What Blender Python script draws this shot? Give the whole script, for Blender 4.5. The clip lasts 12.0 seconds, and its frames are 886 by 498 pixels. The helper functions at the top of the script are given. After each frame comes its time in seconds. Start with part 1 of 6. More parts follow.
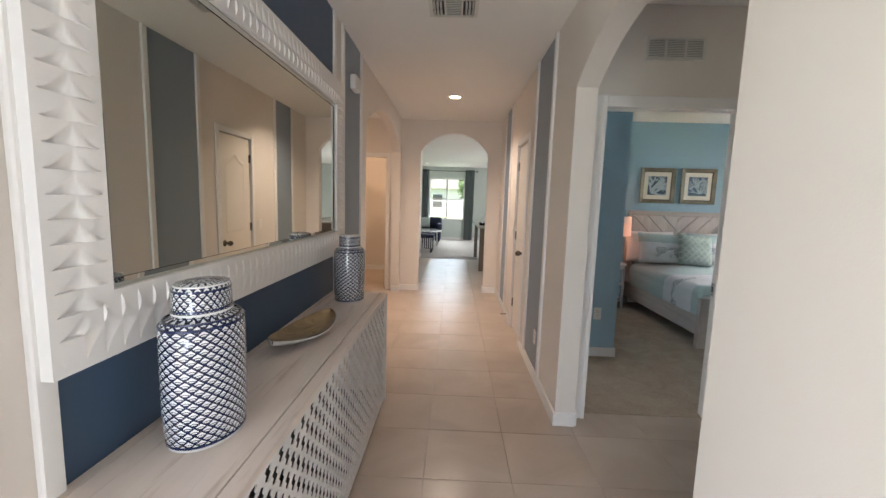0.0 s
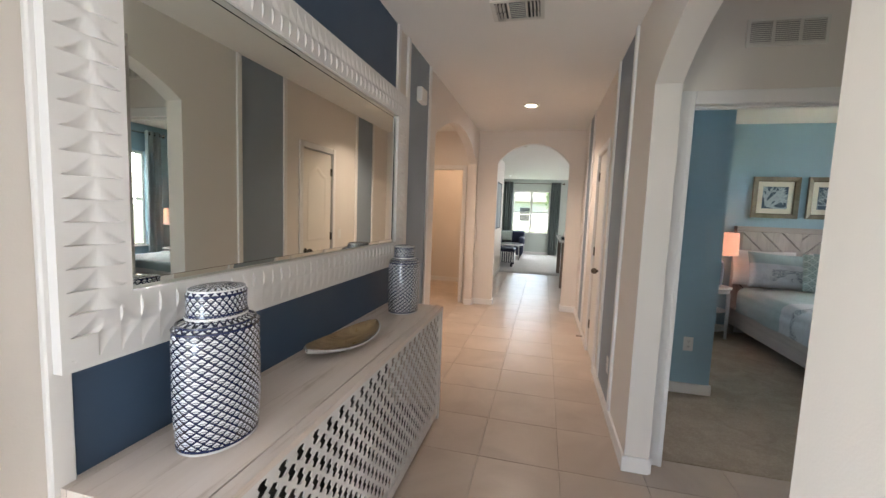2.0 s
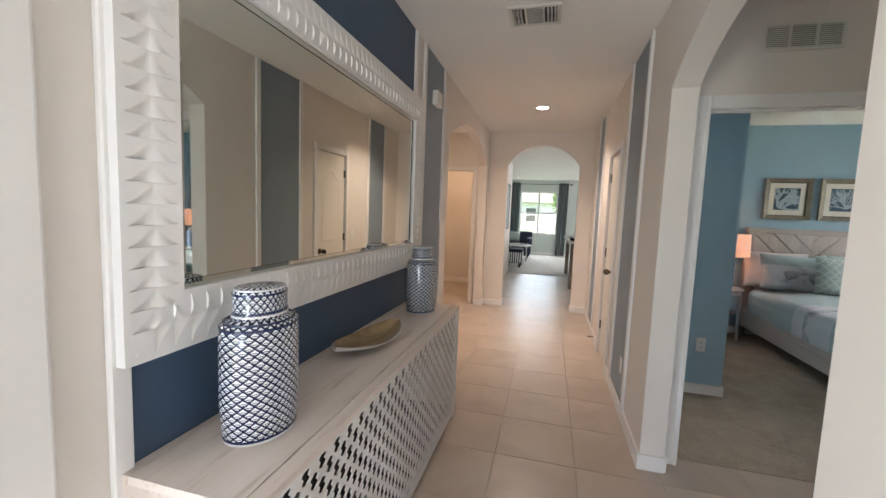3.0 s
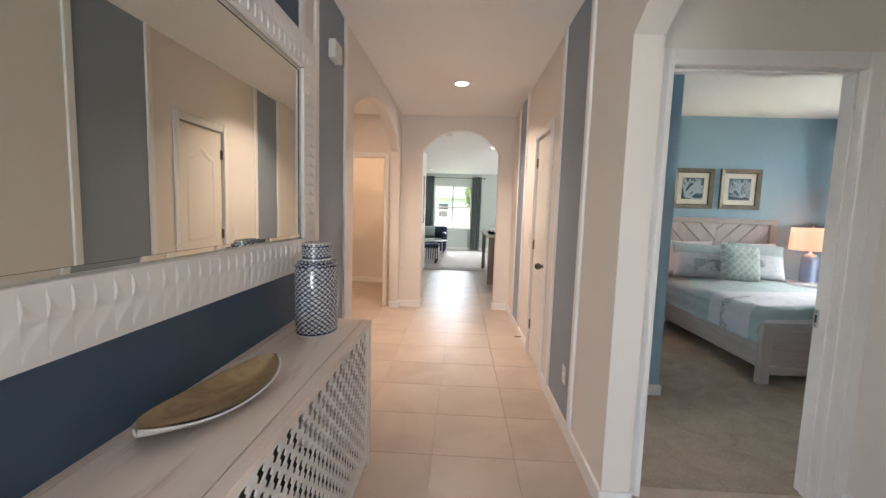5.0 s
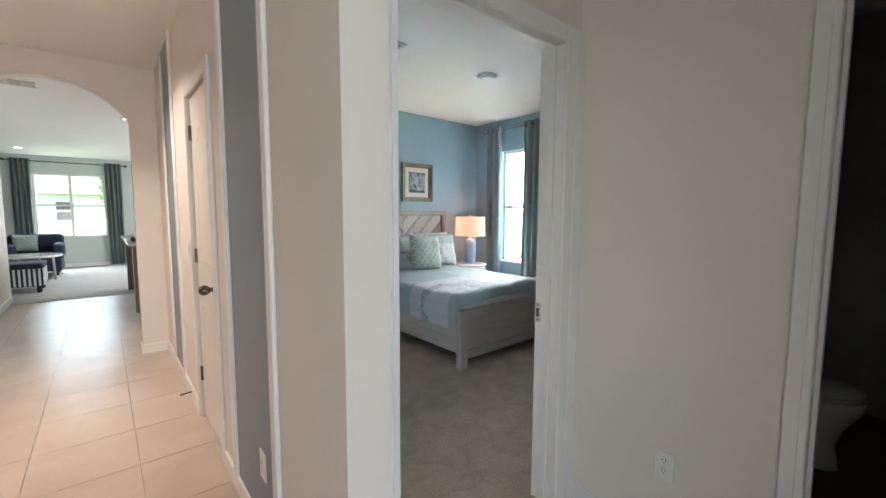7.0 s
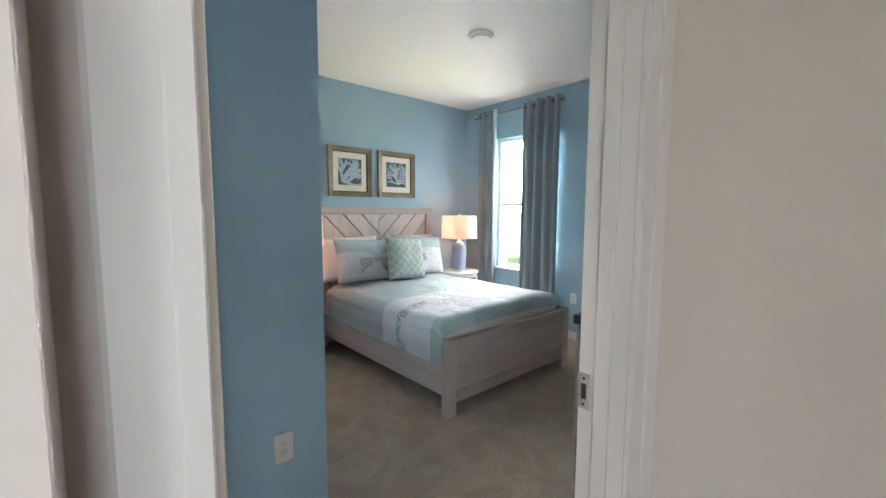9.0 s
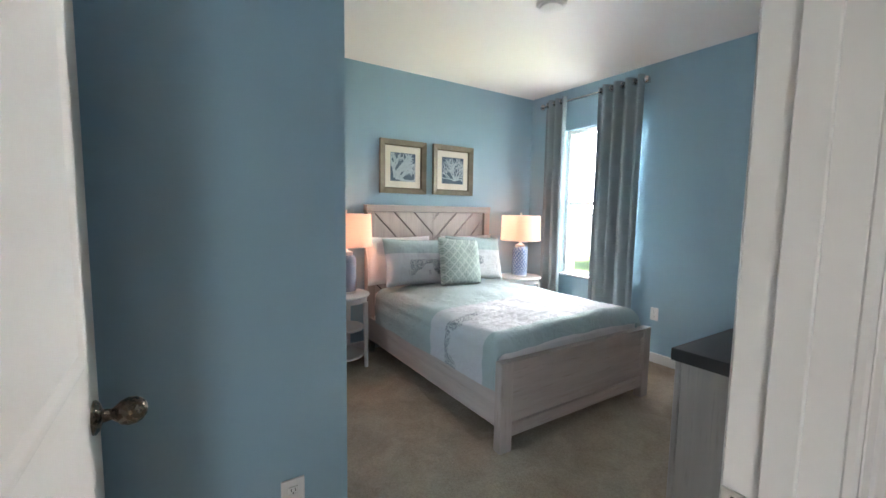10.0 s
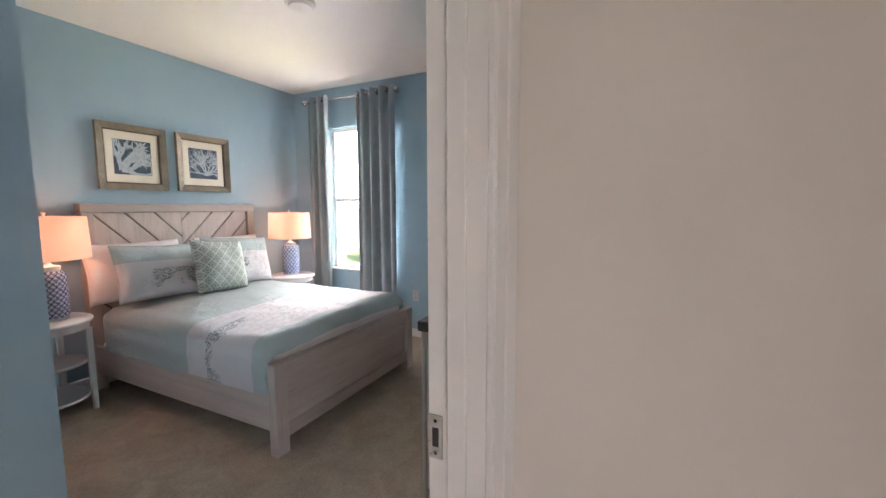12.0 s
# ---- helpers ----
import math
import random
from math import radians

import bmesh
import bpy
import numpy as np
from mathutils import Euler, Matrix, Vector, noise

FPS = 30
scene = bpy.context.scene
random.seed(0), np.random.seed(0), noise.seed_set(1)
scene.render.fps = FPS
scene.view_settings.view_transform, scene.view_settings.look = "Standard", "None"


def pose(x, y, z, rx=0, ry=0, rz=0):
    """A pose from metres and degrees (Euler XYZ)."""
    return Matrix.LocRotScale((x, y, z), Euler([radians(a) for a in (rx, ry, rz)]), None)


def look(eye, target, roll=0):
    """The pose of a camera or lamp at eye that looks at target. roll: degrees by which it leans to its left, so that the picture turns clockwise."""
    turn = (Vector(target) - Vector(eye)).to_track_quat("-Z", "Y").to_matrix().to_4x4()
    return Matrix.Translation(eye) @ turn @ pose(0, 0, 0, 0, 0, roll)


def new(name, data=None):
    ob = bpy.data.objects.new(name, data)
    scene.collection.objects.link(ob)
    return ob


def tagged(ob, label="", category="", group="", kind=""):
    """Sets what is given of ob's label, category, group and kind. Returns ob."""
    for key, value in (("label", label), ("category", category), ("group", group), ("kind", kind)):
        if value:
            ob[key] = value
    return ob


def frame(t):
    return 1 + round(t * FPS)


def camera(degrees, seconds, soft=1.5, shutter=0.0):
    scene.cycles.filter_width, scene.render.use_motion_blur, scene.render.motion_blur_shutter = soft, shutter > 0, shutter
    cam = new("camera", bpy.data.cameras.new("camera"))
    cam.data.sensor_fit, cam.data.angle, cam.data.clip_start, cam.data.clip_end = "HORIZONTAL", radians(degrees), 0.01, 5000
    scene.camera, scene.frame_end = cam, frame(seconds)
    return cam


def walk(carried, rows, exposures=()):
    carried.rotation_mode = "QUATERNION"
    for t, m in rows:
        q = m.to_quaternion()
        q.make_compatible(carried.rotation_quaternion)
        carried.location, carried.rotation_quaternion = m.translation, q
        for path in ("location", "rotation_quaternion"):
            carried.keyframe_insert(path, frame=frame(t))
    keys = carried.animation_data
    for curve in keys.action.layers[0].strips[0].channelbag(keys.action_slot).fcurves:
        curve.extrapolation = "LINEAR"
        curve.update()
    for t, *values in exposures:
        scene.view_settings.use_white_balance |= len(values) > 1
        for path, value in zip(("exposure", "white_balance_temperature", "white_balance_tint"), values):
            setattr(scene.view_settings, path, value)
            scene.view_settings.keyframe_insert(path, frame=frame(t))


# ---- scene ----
cam = camera(95.3, 12.0)
PATH = [
    (0, (0.576, 1.687, 1.433), (0.527, 3.673, 1.195), 1.8),
    (0.5, (0.628, 1.79, 1.428), (0.471, 3.773, 1.224), 1.9),
    (1, (0.72, 1.817, 1.426), (0.435, 3.787, 1.239), 2.0),
    (1.5, (0.737, 1.826, 1.423), (0.343, 3.778, 1.236), 2.1),
    (2, (0.756, 1.827, 1.426), (0.28, 3.76, 1.238), 2.2),
    (2.5, (0.715, 1.773, 1.434), (0.211, 3.7, 1.247), 2.3),
    (2.7, (0.703, 1.752, 1.434), (0.194, 3.677, 1.247), 2.3),
    (4.5, (0.654, 2.134, 1.381), (0.379, 4.105, 1.189), 1.9),
    (5, (0.576, 2.391, 1.364), (0.495, 4.381, 1.175), 1.8),
    (5.5, (0.613, 2.651, 1.358), (0.998, 4.605, 1.176), 1.2),
    (6, (0.719, 2.883, 1.36), (1.556, 4.69, 1.176), 0.8),
    (6.5, (0.76, 3.114, 1.354), (1.844, 4.784, 1.173), 0.5),
    (7, (0.836, 3.302, 1.343), (2.12, 4.826, 1.166), 0.2),
    (7.5, (0.997, 3.427, 1.336), (2.337, 4.901, 1.158), 0.1),
    (9.3, (1.528, 3.999, 1.336), (2.84, 5.497, 1.151), 0.4),
    (9.5, (1.599, 4.045, 1.329), (2.849, 5.595, 1.146), 0.5),
    (10, (1.693, 4.184, 1.325), (2.779, 5.854, 1.14), 0.9),
    (10.5, (1.76, 4.343, 1.325), (2.891, 5.982, 1.132), 0.9),
    (11, (1.777, 4.368, 1.33), (3.28, 5.674, 1.135), 0.5),
    (11.5, (1.733, 4.269, 1.336), (3.435, 5.299, 1.137), -0.0),
    (12, (1.665, 4.061, 1.342), (3.451, 4.938, 1.138), -0.2),
]
EXPOSURES = [
    (0.0, 1.98, 6600, 13), (1.5, 2.08, 6600, 13), (2.5, 2.02, 6500, 12), (4.5, 2.3, 6550, 14), (5.0, 2.4, 6500, 14), (5.5, 2.38, 6400, 13), (6.5, 2.34, 6300, 11), (7.5, 2.38, 6250, 9),
    (9.5, 2.68, 6450, 13), (10.0, 2.7, 6400, 13), (10.5, 2.86, 6350, 14), (11.0, 2.74, 6700, 20), (12.0, 2.58, 6950, 24),
]
walk(cam, [(t, look(eye, target, roll)) for t, eye, target, roll in PATH], EXPOSURES)

# ---- world and daylight ----
world = bpy.data.worlds.new("world")
scene.world = world
world.use_nodes = True
wt = world.node_tree
sky = wt.nodes.new("ShaderNodeTexSky")
sky.sky_type, sky.sun_disc = "NISHITA", False
sky.sun_elevation, sky.sun_rotation = radians(59), radians(223)
wt.links.new(sky.outputs[0], wt.nodes["Background"].inputs[0])
wt.nodes["Background"].inputs[1].default_value = 0.15


def lamp(name, kind, power, colour, m, size=0.1, size_y=None, spread=None):
    d = bpy.data.lights.new(name, kind)
    d.energy, d.color = power, colour
    if kind == "AREA":
        d.shape, d.size = ("RECTANGLE", size) if size_y else ("DISK", size)
        if size_y:
            d.size_y = size_y
        if spread:
            d.spread = radians(spread)
    elif kind == "SUN":
        d.angle = radians(size)
    else:
        d.shadow_soft_size = size
    ob = new(name, d)
    ob.matrix_world = m
    return ob


lamp("sun", "SUN", 5.0, (1.0, 0.95, 0.88), look((0, 0, 30), (12, 13, 0)), size=0.6)
# area lamps for sky light through the windows and the front doorway
lamp("window_light", "AREA", 165, (0.96, 0.97, 0.98), look((6.30, 7.95, 2.05), (3.6, 5.3, 0.9)), 1.5, 1.5)
lamp("window_light", "AREA", 420, (0.95, 0.97, 0.98), look((9.6, 6.6, 3.7), (5.3, 6.85, 1.4)), 8.0, 4.4)
lamp("window_light", "AREA", 85, (0.88, 0.97, 1.0), look((0.25, 18.2, 3.1), (0.25, 15.8, 1.0)), 2.2, 1.7)
# daylight thrown up by the sunlit lawn
lamp("lawn_light", "AREA", 190, (0.92, 1.0, 0.70), look((8.3, 6.9, -0.12), (6.6, 6.88, 2.2)), 4.0, 4.0)
lamp("lawn_light", "AREA", 13, (0.82, 1.0, 0.76), look((0.25, 18.1, 0.20), (0.25, 14.0, 2.7)), 2.4, 1.2)
# added fill lamp for the kitchen side; the wall behind it has no window
lamp("kitchen_fill_light", "AREA", 40, (0.88, 0.97, 1.0), look((5.2, 12.5, 1.6), (3.0, 12.3, 1.2)), 1.8, 1.6)
lamp("entry_light", "AREA", 14.0, (0.84, 0.95, 1.08), look((0.5, -0.98, 0.52), (0.5, 1.2, 2.7)), 1.0, 0.9)
# added fill lamp at an unseen side opening, aimed into the alcove
lamp("entry_light", "AREA", 3.8, (0.85, 0.95, 1.06), look((-0.40, 1.45, 1.15), (2.0, 2.7, 1.15)), 1.15, 1.9)
WARM = (1.0, 0.84, 0.70)
lamp("can_light_bulb", "AREA", 4.8, WARM, look((0.54, 6.60, 2.625), (0.54, 6.6, 0)), 0.12, spread=125)
lamp("nook_bulb", "AREA", 2.6, (1.0, 0.74, 0.50), look((-1.05, 6.7, 2.60), (-1.05, 6.7, 0)), 0.14)
lamp("powder_bulb", "AREA", 2.6, (1.0, 0.70, 0.44), look((-1.0, 8.9, 2.60), (-1.0, 8.9, 0)), 0.14)
lamp("lamp_bulb", "POINT", 0.95, (1.0, 0.45, 0.28), pose(2.845, 7.44, 1.16), 0.04)
lamp("lamp_bulb", "POINT", 0.95, (1.0, 0.45, 0.28), pose(4.815, 7.43, 1.16), 0.04)


# ---- materials ----
def mth(nt, op, a, b=None, c=None, clamp=False):
    n = nt.nodes.new("ShaderNodeMath")
    n.operation, n.use_clamp = op, clamp
    for i, v in enumerate((a, b, c)):
        if v is None:
            continue
        if isinstance(v, (int, float)):
            n.inputs[i].default_value = v
        else:
            nt.links.new(v, n.inputs[i])
    return n.outputs[0]


def mix(nt, fac, a, b):
    n = nt.nodes.new("ShaderNodeMix")
    n.data_type = "RGBA"
    for sock, v in ((n.inputs[0], fac), (n.inputs[6], a), (n.inputs[7], b)):
        if isinstance(v, (int, float)):
            sock.default_value = v
        elif isinstance(v, tuple):
            sock.default_value = (*v, 1)
        else:
            nt.links.new(v, sock)
    return n.outputs[2]


def ramp(nt, v, lo, hi):
    n = nt.nodes.new("ShaderNodeMapRange")
    n.inputs[1].default_value, n.inputs[2].default_value = lo, hi
    nt.links.new(v, n.inputs[0])
    return n.outputs[0]


def coords(nt, scale=(1, 1, 1), shuffle=False):
    tc = nt.nodes.new("ShaderNodeTexCoord")
    v = tc.outputs["Object"]
    if shuffle:
        oi = nt.nodes.new("ShaderNodeObjectInfo")
        k = mth(nt, "MULTIPLY", oi.outputs["Random"], 37.0)
        ad = nt.nodes.new("ShaderNodeVectorMath")
        nt.links.new(v, ad.inputs[0])
        nt.links.new(k, ad.inputs[1])
        v = ad.outputs[0]
    m = nt.nodes.new("ShaderNodeMapping")
    m.inputs["Scale"].default_value = scale
    nt.links.new(v, m.inputs[0])
    return m.outputs[0]


def noise_tex(nt, vec, scale, detail=4.0, rough=0.55, dist=0.0):
    n = nt.nodes.new("ShaderNodeTexNoise")
    n.inputs["Scale"].default_value, n.inputs["Detail"].default_value = scale, detail
    n.inputs["Roughness"].default_value, n.inputs["Distortion"].default_value = rough, dist
    nt.links.new(vec, n.inputs["Vector"])
    return n.outputs[0]


def bsdf_of(m):
    return m.node_tree.nodes["Principled BSDF"]


def bump(nt, bs, h, strength, dist=0.004):
    b = nt.nodes.new("ShaderNodeBump")
    b.inputs["Strength"].default_value, b.inputs["Distance"].default_value = strength, dist
    nt.links.new(h, b.inputs["Height"])
    nt.links.new(b.outputs[0], bs.inputs["Normal"])


def mat(name, base, rough=0.5, metal=0.0, other=None, scale=2.0, amount=0.5, grain=0.0, gscale=120.0, stretch=(1, 1, 1), coat=0.0, shuffle=False, detail=5.0, dist=0.0, wear=0.16):
    """A surface with a large-scale drift from base to other, and fine relief."""
    m = bpy.data.materials.new(name)
    m.use_nodes = True
    nt, bs = m.node_tree, bsdf_of(m)
    bs.inputs["Roughness"].default_value, bs.inputs["Metallic"].default_value = rough, metal
    bs.inputs["Coat Weight"].default_value = coat
    v = coords(nt, stretch, shuffle)
    other = other or tuple(c * 0.9 for c in base)
    n = ramp(nt, noise_tex(nt, v, scale, detail, 0.55, dist), 0.35, 0.68)
    f = mth(nt, "MULTIPLY", n, amount)
    nt.links.new(mix(nt, f, base, other), bs.inputs["Base Color"])
    r = mth(nt, "MULTIPLY_ADD", noise_tex(nt, v, scale * 5, 3.0), wear, rough - wear / 2)
    nt.links.new(r, bs.inputs["Roughness"])
    if grain:
        bump(nt, bs, noise_tex(nt, v, gscale, 3.0, 0.6), grain)
    return m


def wood(name, base, other, dark, scale=3.0, axis=0, rough=0.55, shuffle=True, streak=0.5):
    m = bpy.data.materials.new(name)
    m.use_nodes = True
    nt, bs = m.node_tree, bsdf_of(m)
    st = [9.0, 9.0, 9.0]
    st[axis] = 0.7
    v = coords(nt, tuple(st), shuffle)
    a = noise_tex(nt, v, scale, 6.0, 0.6, 0.4)
    b = noise_tex(nt, v, scale * 5, 5.0, 0.65, 0.2)
    c = mix(nt, ramp(nt, a, 0.35, 0.7), base, other)
    k = mth(nt, "MULTIPLY", ramp(nt, b, 0.56, 0.78), streak)
    nt.links.new(mix(nt, k, c, dark), bs.inputs["Base Color"])
    bs.inputs["Roughness"].default_value = rough
    bump(nt, bs, b, 0.18, 0.003)
    return m


def carpet(name, light, dark):
    """Cut pile: tufts, leaning patches where feet have turned the nap, and fine relief."""
    m = bpy.data.materials.new(name)
    m.use_nodes = True
    nt, bs = m.node_tree, bsdf_of(m)
    v = coords(nt)
    nap = ramp(nt, noise_tex(nt, v, 5.0, 5.0, 0.65, 0.8), 0.38, 0.66)
    tuft = ramp(nt, noise_tex(nt, v, 75.0, 3.0, 0.7), 0.30, 0.70)
    f = mth(nt, "MULTIPLY_ADD", nap, 0.45, mth(nt, "MULTIPLY", tuft, 0.55))
    nt.links.new(mix(nt, f, light, dark), bs.inputs["Base Color"])
    bs.inputs["Roughness"].default_value = 0.95
    bs.inputs["Specular IOR Level"].default_value = 0.15
    bump(nt, bs, mth(nt, "ADD", tuft, noise_tex(nt, v, 240, 3.0, 0.6)), 0.8, 0.006)
    return m


PAINT = mat("warm_white_wall_paint", (0.75, 0.685, 0.63), 0.62, other=(0.71, 0.645, 0.59), scale=0.8, grain=0.10, gscale=160)
# pale wall paint, dimmed and greened in colour for backlight and lawn bounce
LIVP = mat("backlit_green_wall_paint", (0.58, 0.62, 0.575), 0.62, other=(0.545, 0.585, 0.54), scale=0.8, grain=0.10, gscale=160)
CEIL = mat("ceiling_texture", (0.85, 0.82, 0.785), 0.85, other=(0.81, 0.78, 0.745), scale=1.2, grain=0.35, gscale=70)
TRIM = mat("white_trim_paint", (0.80, 0.77, 0.75), 0.42, other=(0.785, 0.755, 0.735), scale=1.2, grain=0.015, gscale=90)
DOORW = mat("white_door_paint", (0.78, 0.72, 0.65), 0.32, other=(0.74, 0.68, 0.61), scale=2, grain=0.05, gscale=140)
SLATE = mat("slate_blue_paint", (0.055, 0.094, 0.158), 0.52, other=(0.046, 0.080, 0.138), scale=0.9, grain=0.08, gscale=150)
STRIPE = mat("blue_grey_paint", (0.255, 0.298, 0.352), 0.52, other=(0.235, 0.275, 0.325), scale=0.9, grain=0.08, gscale=150)
BLUE = mat("bedroom_blue_paint", (0.315, 0.465, 0.555), 0.55, other=(0.29, 0.435, 0.525), scale=0.7, grain=0.10, gscale=150)
TILE = mat("beige_porcelain_tile", (0.53, 0.430, 0.355), 0.29, other=(0.39, 0.30, 0.235), scale=1.8, amount=0.7, shuffle=True, detail=4.0, dist=0.9, wear=0.03)
GROUT = mat("grout", (0.50, 0.405, 0.335), 0.9, scale=8, grain=0.2)
CARPET = carpet("taupe_carpet", (0.50, 0.415, 0.325), (0.31, 0.252, 0.192))
CARPET2 = carpet("pale_carpet", (0.60, 0.57, 0.55), (0.48, 0.45, 0.43))
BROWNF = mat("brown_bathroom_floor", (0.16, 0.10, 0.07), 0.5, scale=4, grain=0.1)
GREY = mat("grey_bathroom_paint", (0.34, 0.32, 0.30), 0.6, scale=1)
WHITEW = wood("whitewashed_wood", (0.76, 0.665, 0.61), (0.60, 0.495, 0.42), (0.36, 0.25, 0.175), 0.5, axis=1, rough=0.40, streak=0.85)
LATT = mat("painted_lattice_white", (0.74, 0.71, 0.69), 0.5, other=(0.58, 0.55, 0.53), scale=6, grain=0.1)
# dark base colour that takes in the shade inside the console
INSIDE = mat("shaded_inside", (0.09, 0.085, 0.08), 0.8, scale=4)
FRAMEW = mat("carved_white_lacquer", (0.80, 0.775, 0.76), 0.34, other=(0.76, 0.735, 0.72), scale=3, grain=0.05)
BEDW = wood("weathered_blush_grey_wood", (0.45, 0.385, 0.35), (0.36, 0.30, 0.27), (0.17, 0.125, 0.10), 1.4, axis=0, streak=0.55)
BEDWY = wood("weathered_rail_wood", (0.49, 0.43, 0.395), (0.40, 0.345, 0.315), (0.19, 0.145, 0.125), 1.4, axis=1, streak=0.45)
BEDWZ = wood("weathered_post_wood", (0.46, 0.395, 0.36), (0.37, 0.315, 0.285), (0.18, 0.135, 0.11), 1.4, axis=2, streak=0.5)
# plank copy of the bed wood, brightened for the light on the headboard
BEDP = wood("lit_whitewashed_plank_wood", (0.56, 0.49, 0.455), (0.46, 0.395, 0.365), (0.20, 0.155, 0.13), 1.4, axis=2, streak=0.45)
DARKT = wood("dark_stained_top", (0.022, 0.020, 0.021), (0.016, 0.014, 0.015), (0.009, 0.008, 0.008), 2.0, axis=0, rough=0.45)
DRESS = wood("whitewashed_dresser_side", (0.45, 0.41, 0.38), (0.36, 0.33, 0.31), (0.22, 0.19, 0.17), 1.5, axis=2, streak=0.6)
NSWH = mat("white_lacquered_wood", (0.74, 0.74, 0.74), 0.4, scale=4, grain=0.05)
BRONZE = mat("aged_bronze", (0.17, 0.145, 0.115), 0.27, 0.95, other=(0.11, 0.09, 0.07), scale=20)
STEEL = mat("brushed_steel", (0.55, 0.54, 0.52), 0.3, 0.95, scale=30)
CHROME = mat("polished_nickel", (0.70, 0.69, 0.68), 0.14, 1.0, scale=30)
PLASTIC = mat("white_plastic", (0.78, 0.76, 0.73), 0.35, scale=10)
DARKSLOT = mat("dark_slot", (0.02, 0.02, 0.02), 0.7, scale=10)
CURT = mat("grey_blue_curtain", (0.30, 0.36, 0.395), 0.8, other=(0.26, 0.315, 0.345), scale=3, grain=0.2, gscale=500, stretch=(1, 1, 0.2))
CURT2 = mat("slate_green_curtain", (0.165, 0.195, 0.188), 0.85, scale=3, grain=0.4, gscale=400)
BLACKF = mat("black_underside", (0.02, 0.02, 0.025), 0.8, scale=5)
NAVY = mat("navy_upholstery", (0.018, 0.024, 0.055), 0.8, other=(0.014, 0.018, 0.042), scale=8, grain=0.5, gscale=300)
VENTW = mat("white_vent_enamel", (0.70, 0.67, 0.62), 0.4, scale=6)
CERW = mat("white_ceramic", (0.78, 0.78, 0.78), 0.12, scale=5, coat=0.3)
PLANTG = mat("orchid_leaf_green", (0.035, 0.075, 0.030), 0.4, other=(0.02, 0.05, 0.02), scale=12)
PETAL = mat("white_orchid_petal", (0.80, 0.79, 0.76), 0.5, other=(0.74, 0.72, 0.66), scale=30)
STEM = mat("orchid_stem", (0.06, 0.07, 0.03), 0.5, scale=20)
MATB = mat("ivory_mount", (0.74, 0.70, 0.60), 0.8, scale=8)
GILT = mat("antique_champagne_frame", (0.25, 0.215, 0.16), 0.42, 0.3, other=(0.16, 0.135, 0.10), scale=14, amount=0.8, grain=0.2, gscale=60)
GILTD = mat("dark_frame_lip", (0.11, 0.085, 0.055), 0.4, 0.4, scale=20)
PRINT = mat("navy_print", (0.030, 0.065, 0.105), 0.6, other=(0.07, 0.12, 0.17), scale=12)
CORAL = mat("pale_coral_ink", (0.42, 0.49, 0.54), 0.7, other=(0.30, 0.37, 0.43), scale=40, amount=0.9)
LAWN = mat("lawn", (0.12, 0.19, 0.06), 0.95, other=(0.18, 0.23, 0.09), scale=0.6, amount=0.9, grain=0.5, gscale=60)
STUCCO = mat("pale_stucco", (0.62, 0.60, 0.56), 0.9, scale=0.6, grain=0.3, gscale=30)
ROOF = mat("grey_shingle_roof", (0.30, 0.28, 0.26), 0.9, scale=2, grain=0.4, gscale=20)
LEAFY = mat("tree_foliage", (0.11, 0.17, 0.06), 0.8, other=(0.07, 0.12, 0.04), scale=2)
BARK = mat("bark", (0.12, 0.085, 0.06), 0.9, scale=5, grain=0.6, gscale=30)
STONE = mat("pale_granite_top", (0.60, 0.57, 0.52), 0.2, other=(0.42, 0.37, 0.32), scale=30, amount=0.7)
ISLW = wood("grey_oak_panel", (0.20, 0.155, 0.12), (0.15, 0.115, 0.09), (0.08, 0.06, 0.05), 1.6, axis=2)


def glossy_mirror():
    m = bpy.data.materials.new("silvered_mirror")
    m.use_nodes = True
    bs = bsdf_of(m)
    bs.inputs["Base Color"].default_value = (0.71, 0.73, 0.68, 1)
    bs.inputs["Metallic"].default_value, bs.inputs["Roughness"].default_value = 1.0, 0.008
    return m


def clear_glass():
    m = bpy.data.materials.new("window_glass")
    m.use_nodes = True
    bs = bsdf_of(m)
    bs.inputs["Base Color"].default_value = (0.95, 0.98, 0.97, 1)
    bs.inputs["Roughness"].default_value, bs.inputs["IOR"].default_value = 0.0, 1.45
    bs.inputs["Transmission Weight"].default_value = 1.0
    return m


def emitter(name, colour, strength):
    m = bpy.data.materials.new(name)
    m.use_nodes = True
    bs = bsdf_of(m)
    bs.inputs["Base Color"].default_value = (0.8, 0.8, 0.8, 1)
    bs.inputs["Emission Color"].default_value = (*colour, 1)
    bs.inputs["Emission Strength"].default_value = strength
    return m


def shade_cloth():
    m = bpy.data.materials.new("linen_lamp_shade")
    m.use_nodes = True
    nt = m.node_tree
    bs = bsdf_of(m)
    v = coords(nt, (1, 1, 1))
    n = noise_tex(nt, v, 300, 2)
    nt.links.new(mix(nt, mth(nt, "MULTIPLY", n, 0.25), (0.66, 0.58, 0.51), (0.54, 0.47, 0.41)), bs.inputs["Base Color"])
    bs.inputs["Roughness"].default_value = 0.9
    tr = nt.nodes.new("ShaderNodeBsdfTranslucent")
    tr.inputs[0].default_value = (0.86, 0.68, 0.56, 1)
    ms = nt.nodes.new("ShaderNodeMixShader")
    ms.inputs[0].default_value = 0.45
    out = nt.nodes["Material Output"]
    nt.links.new(bs.outputs[0], ms.inputs[1])
    nt.links.new(tr.outputs[0], ms.inputs[2])
    nt.links.new(ms.outputs[0], out.inputs[0])
    return m


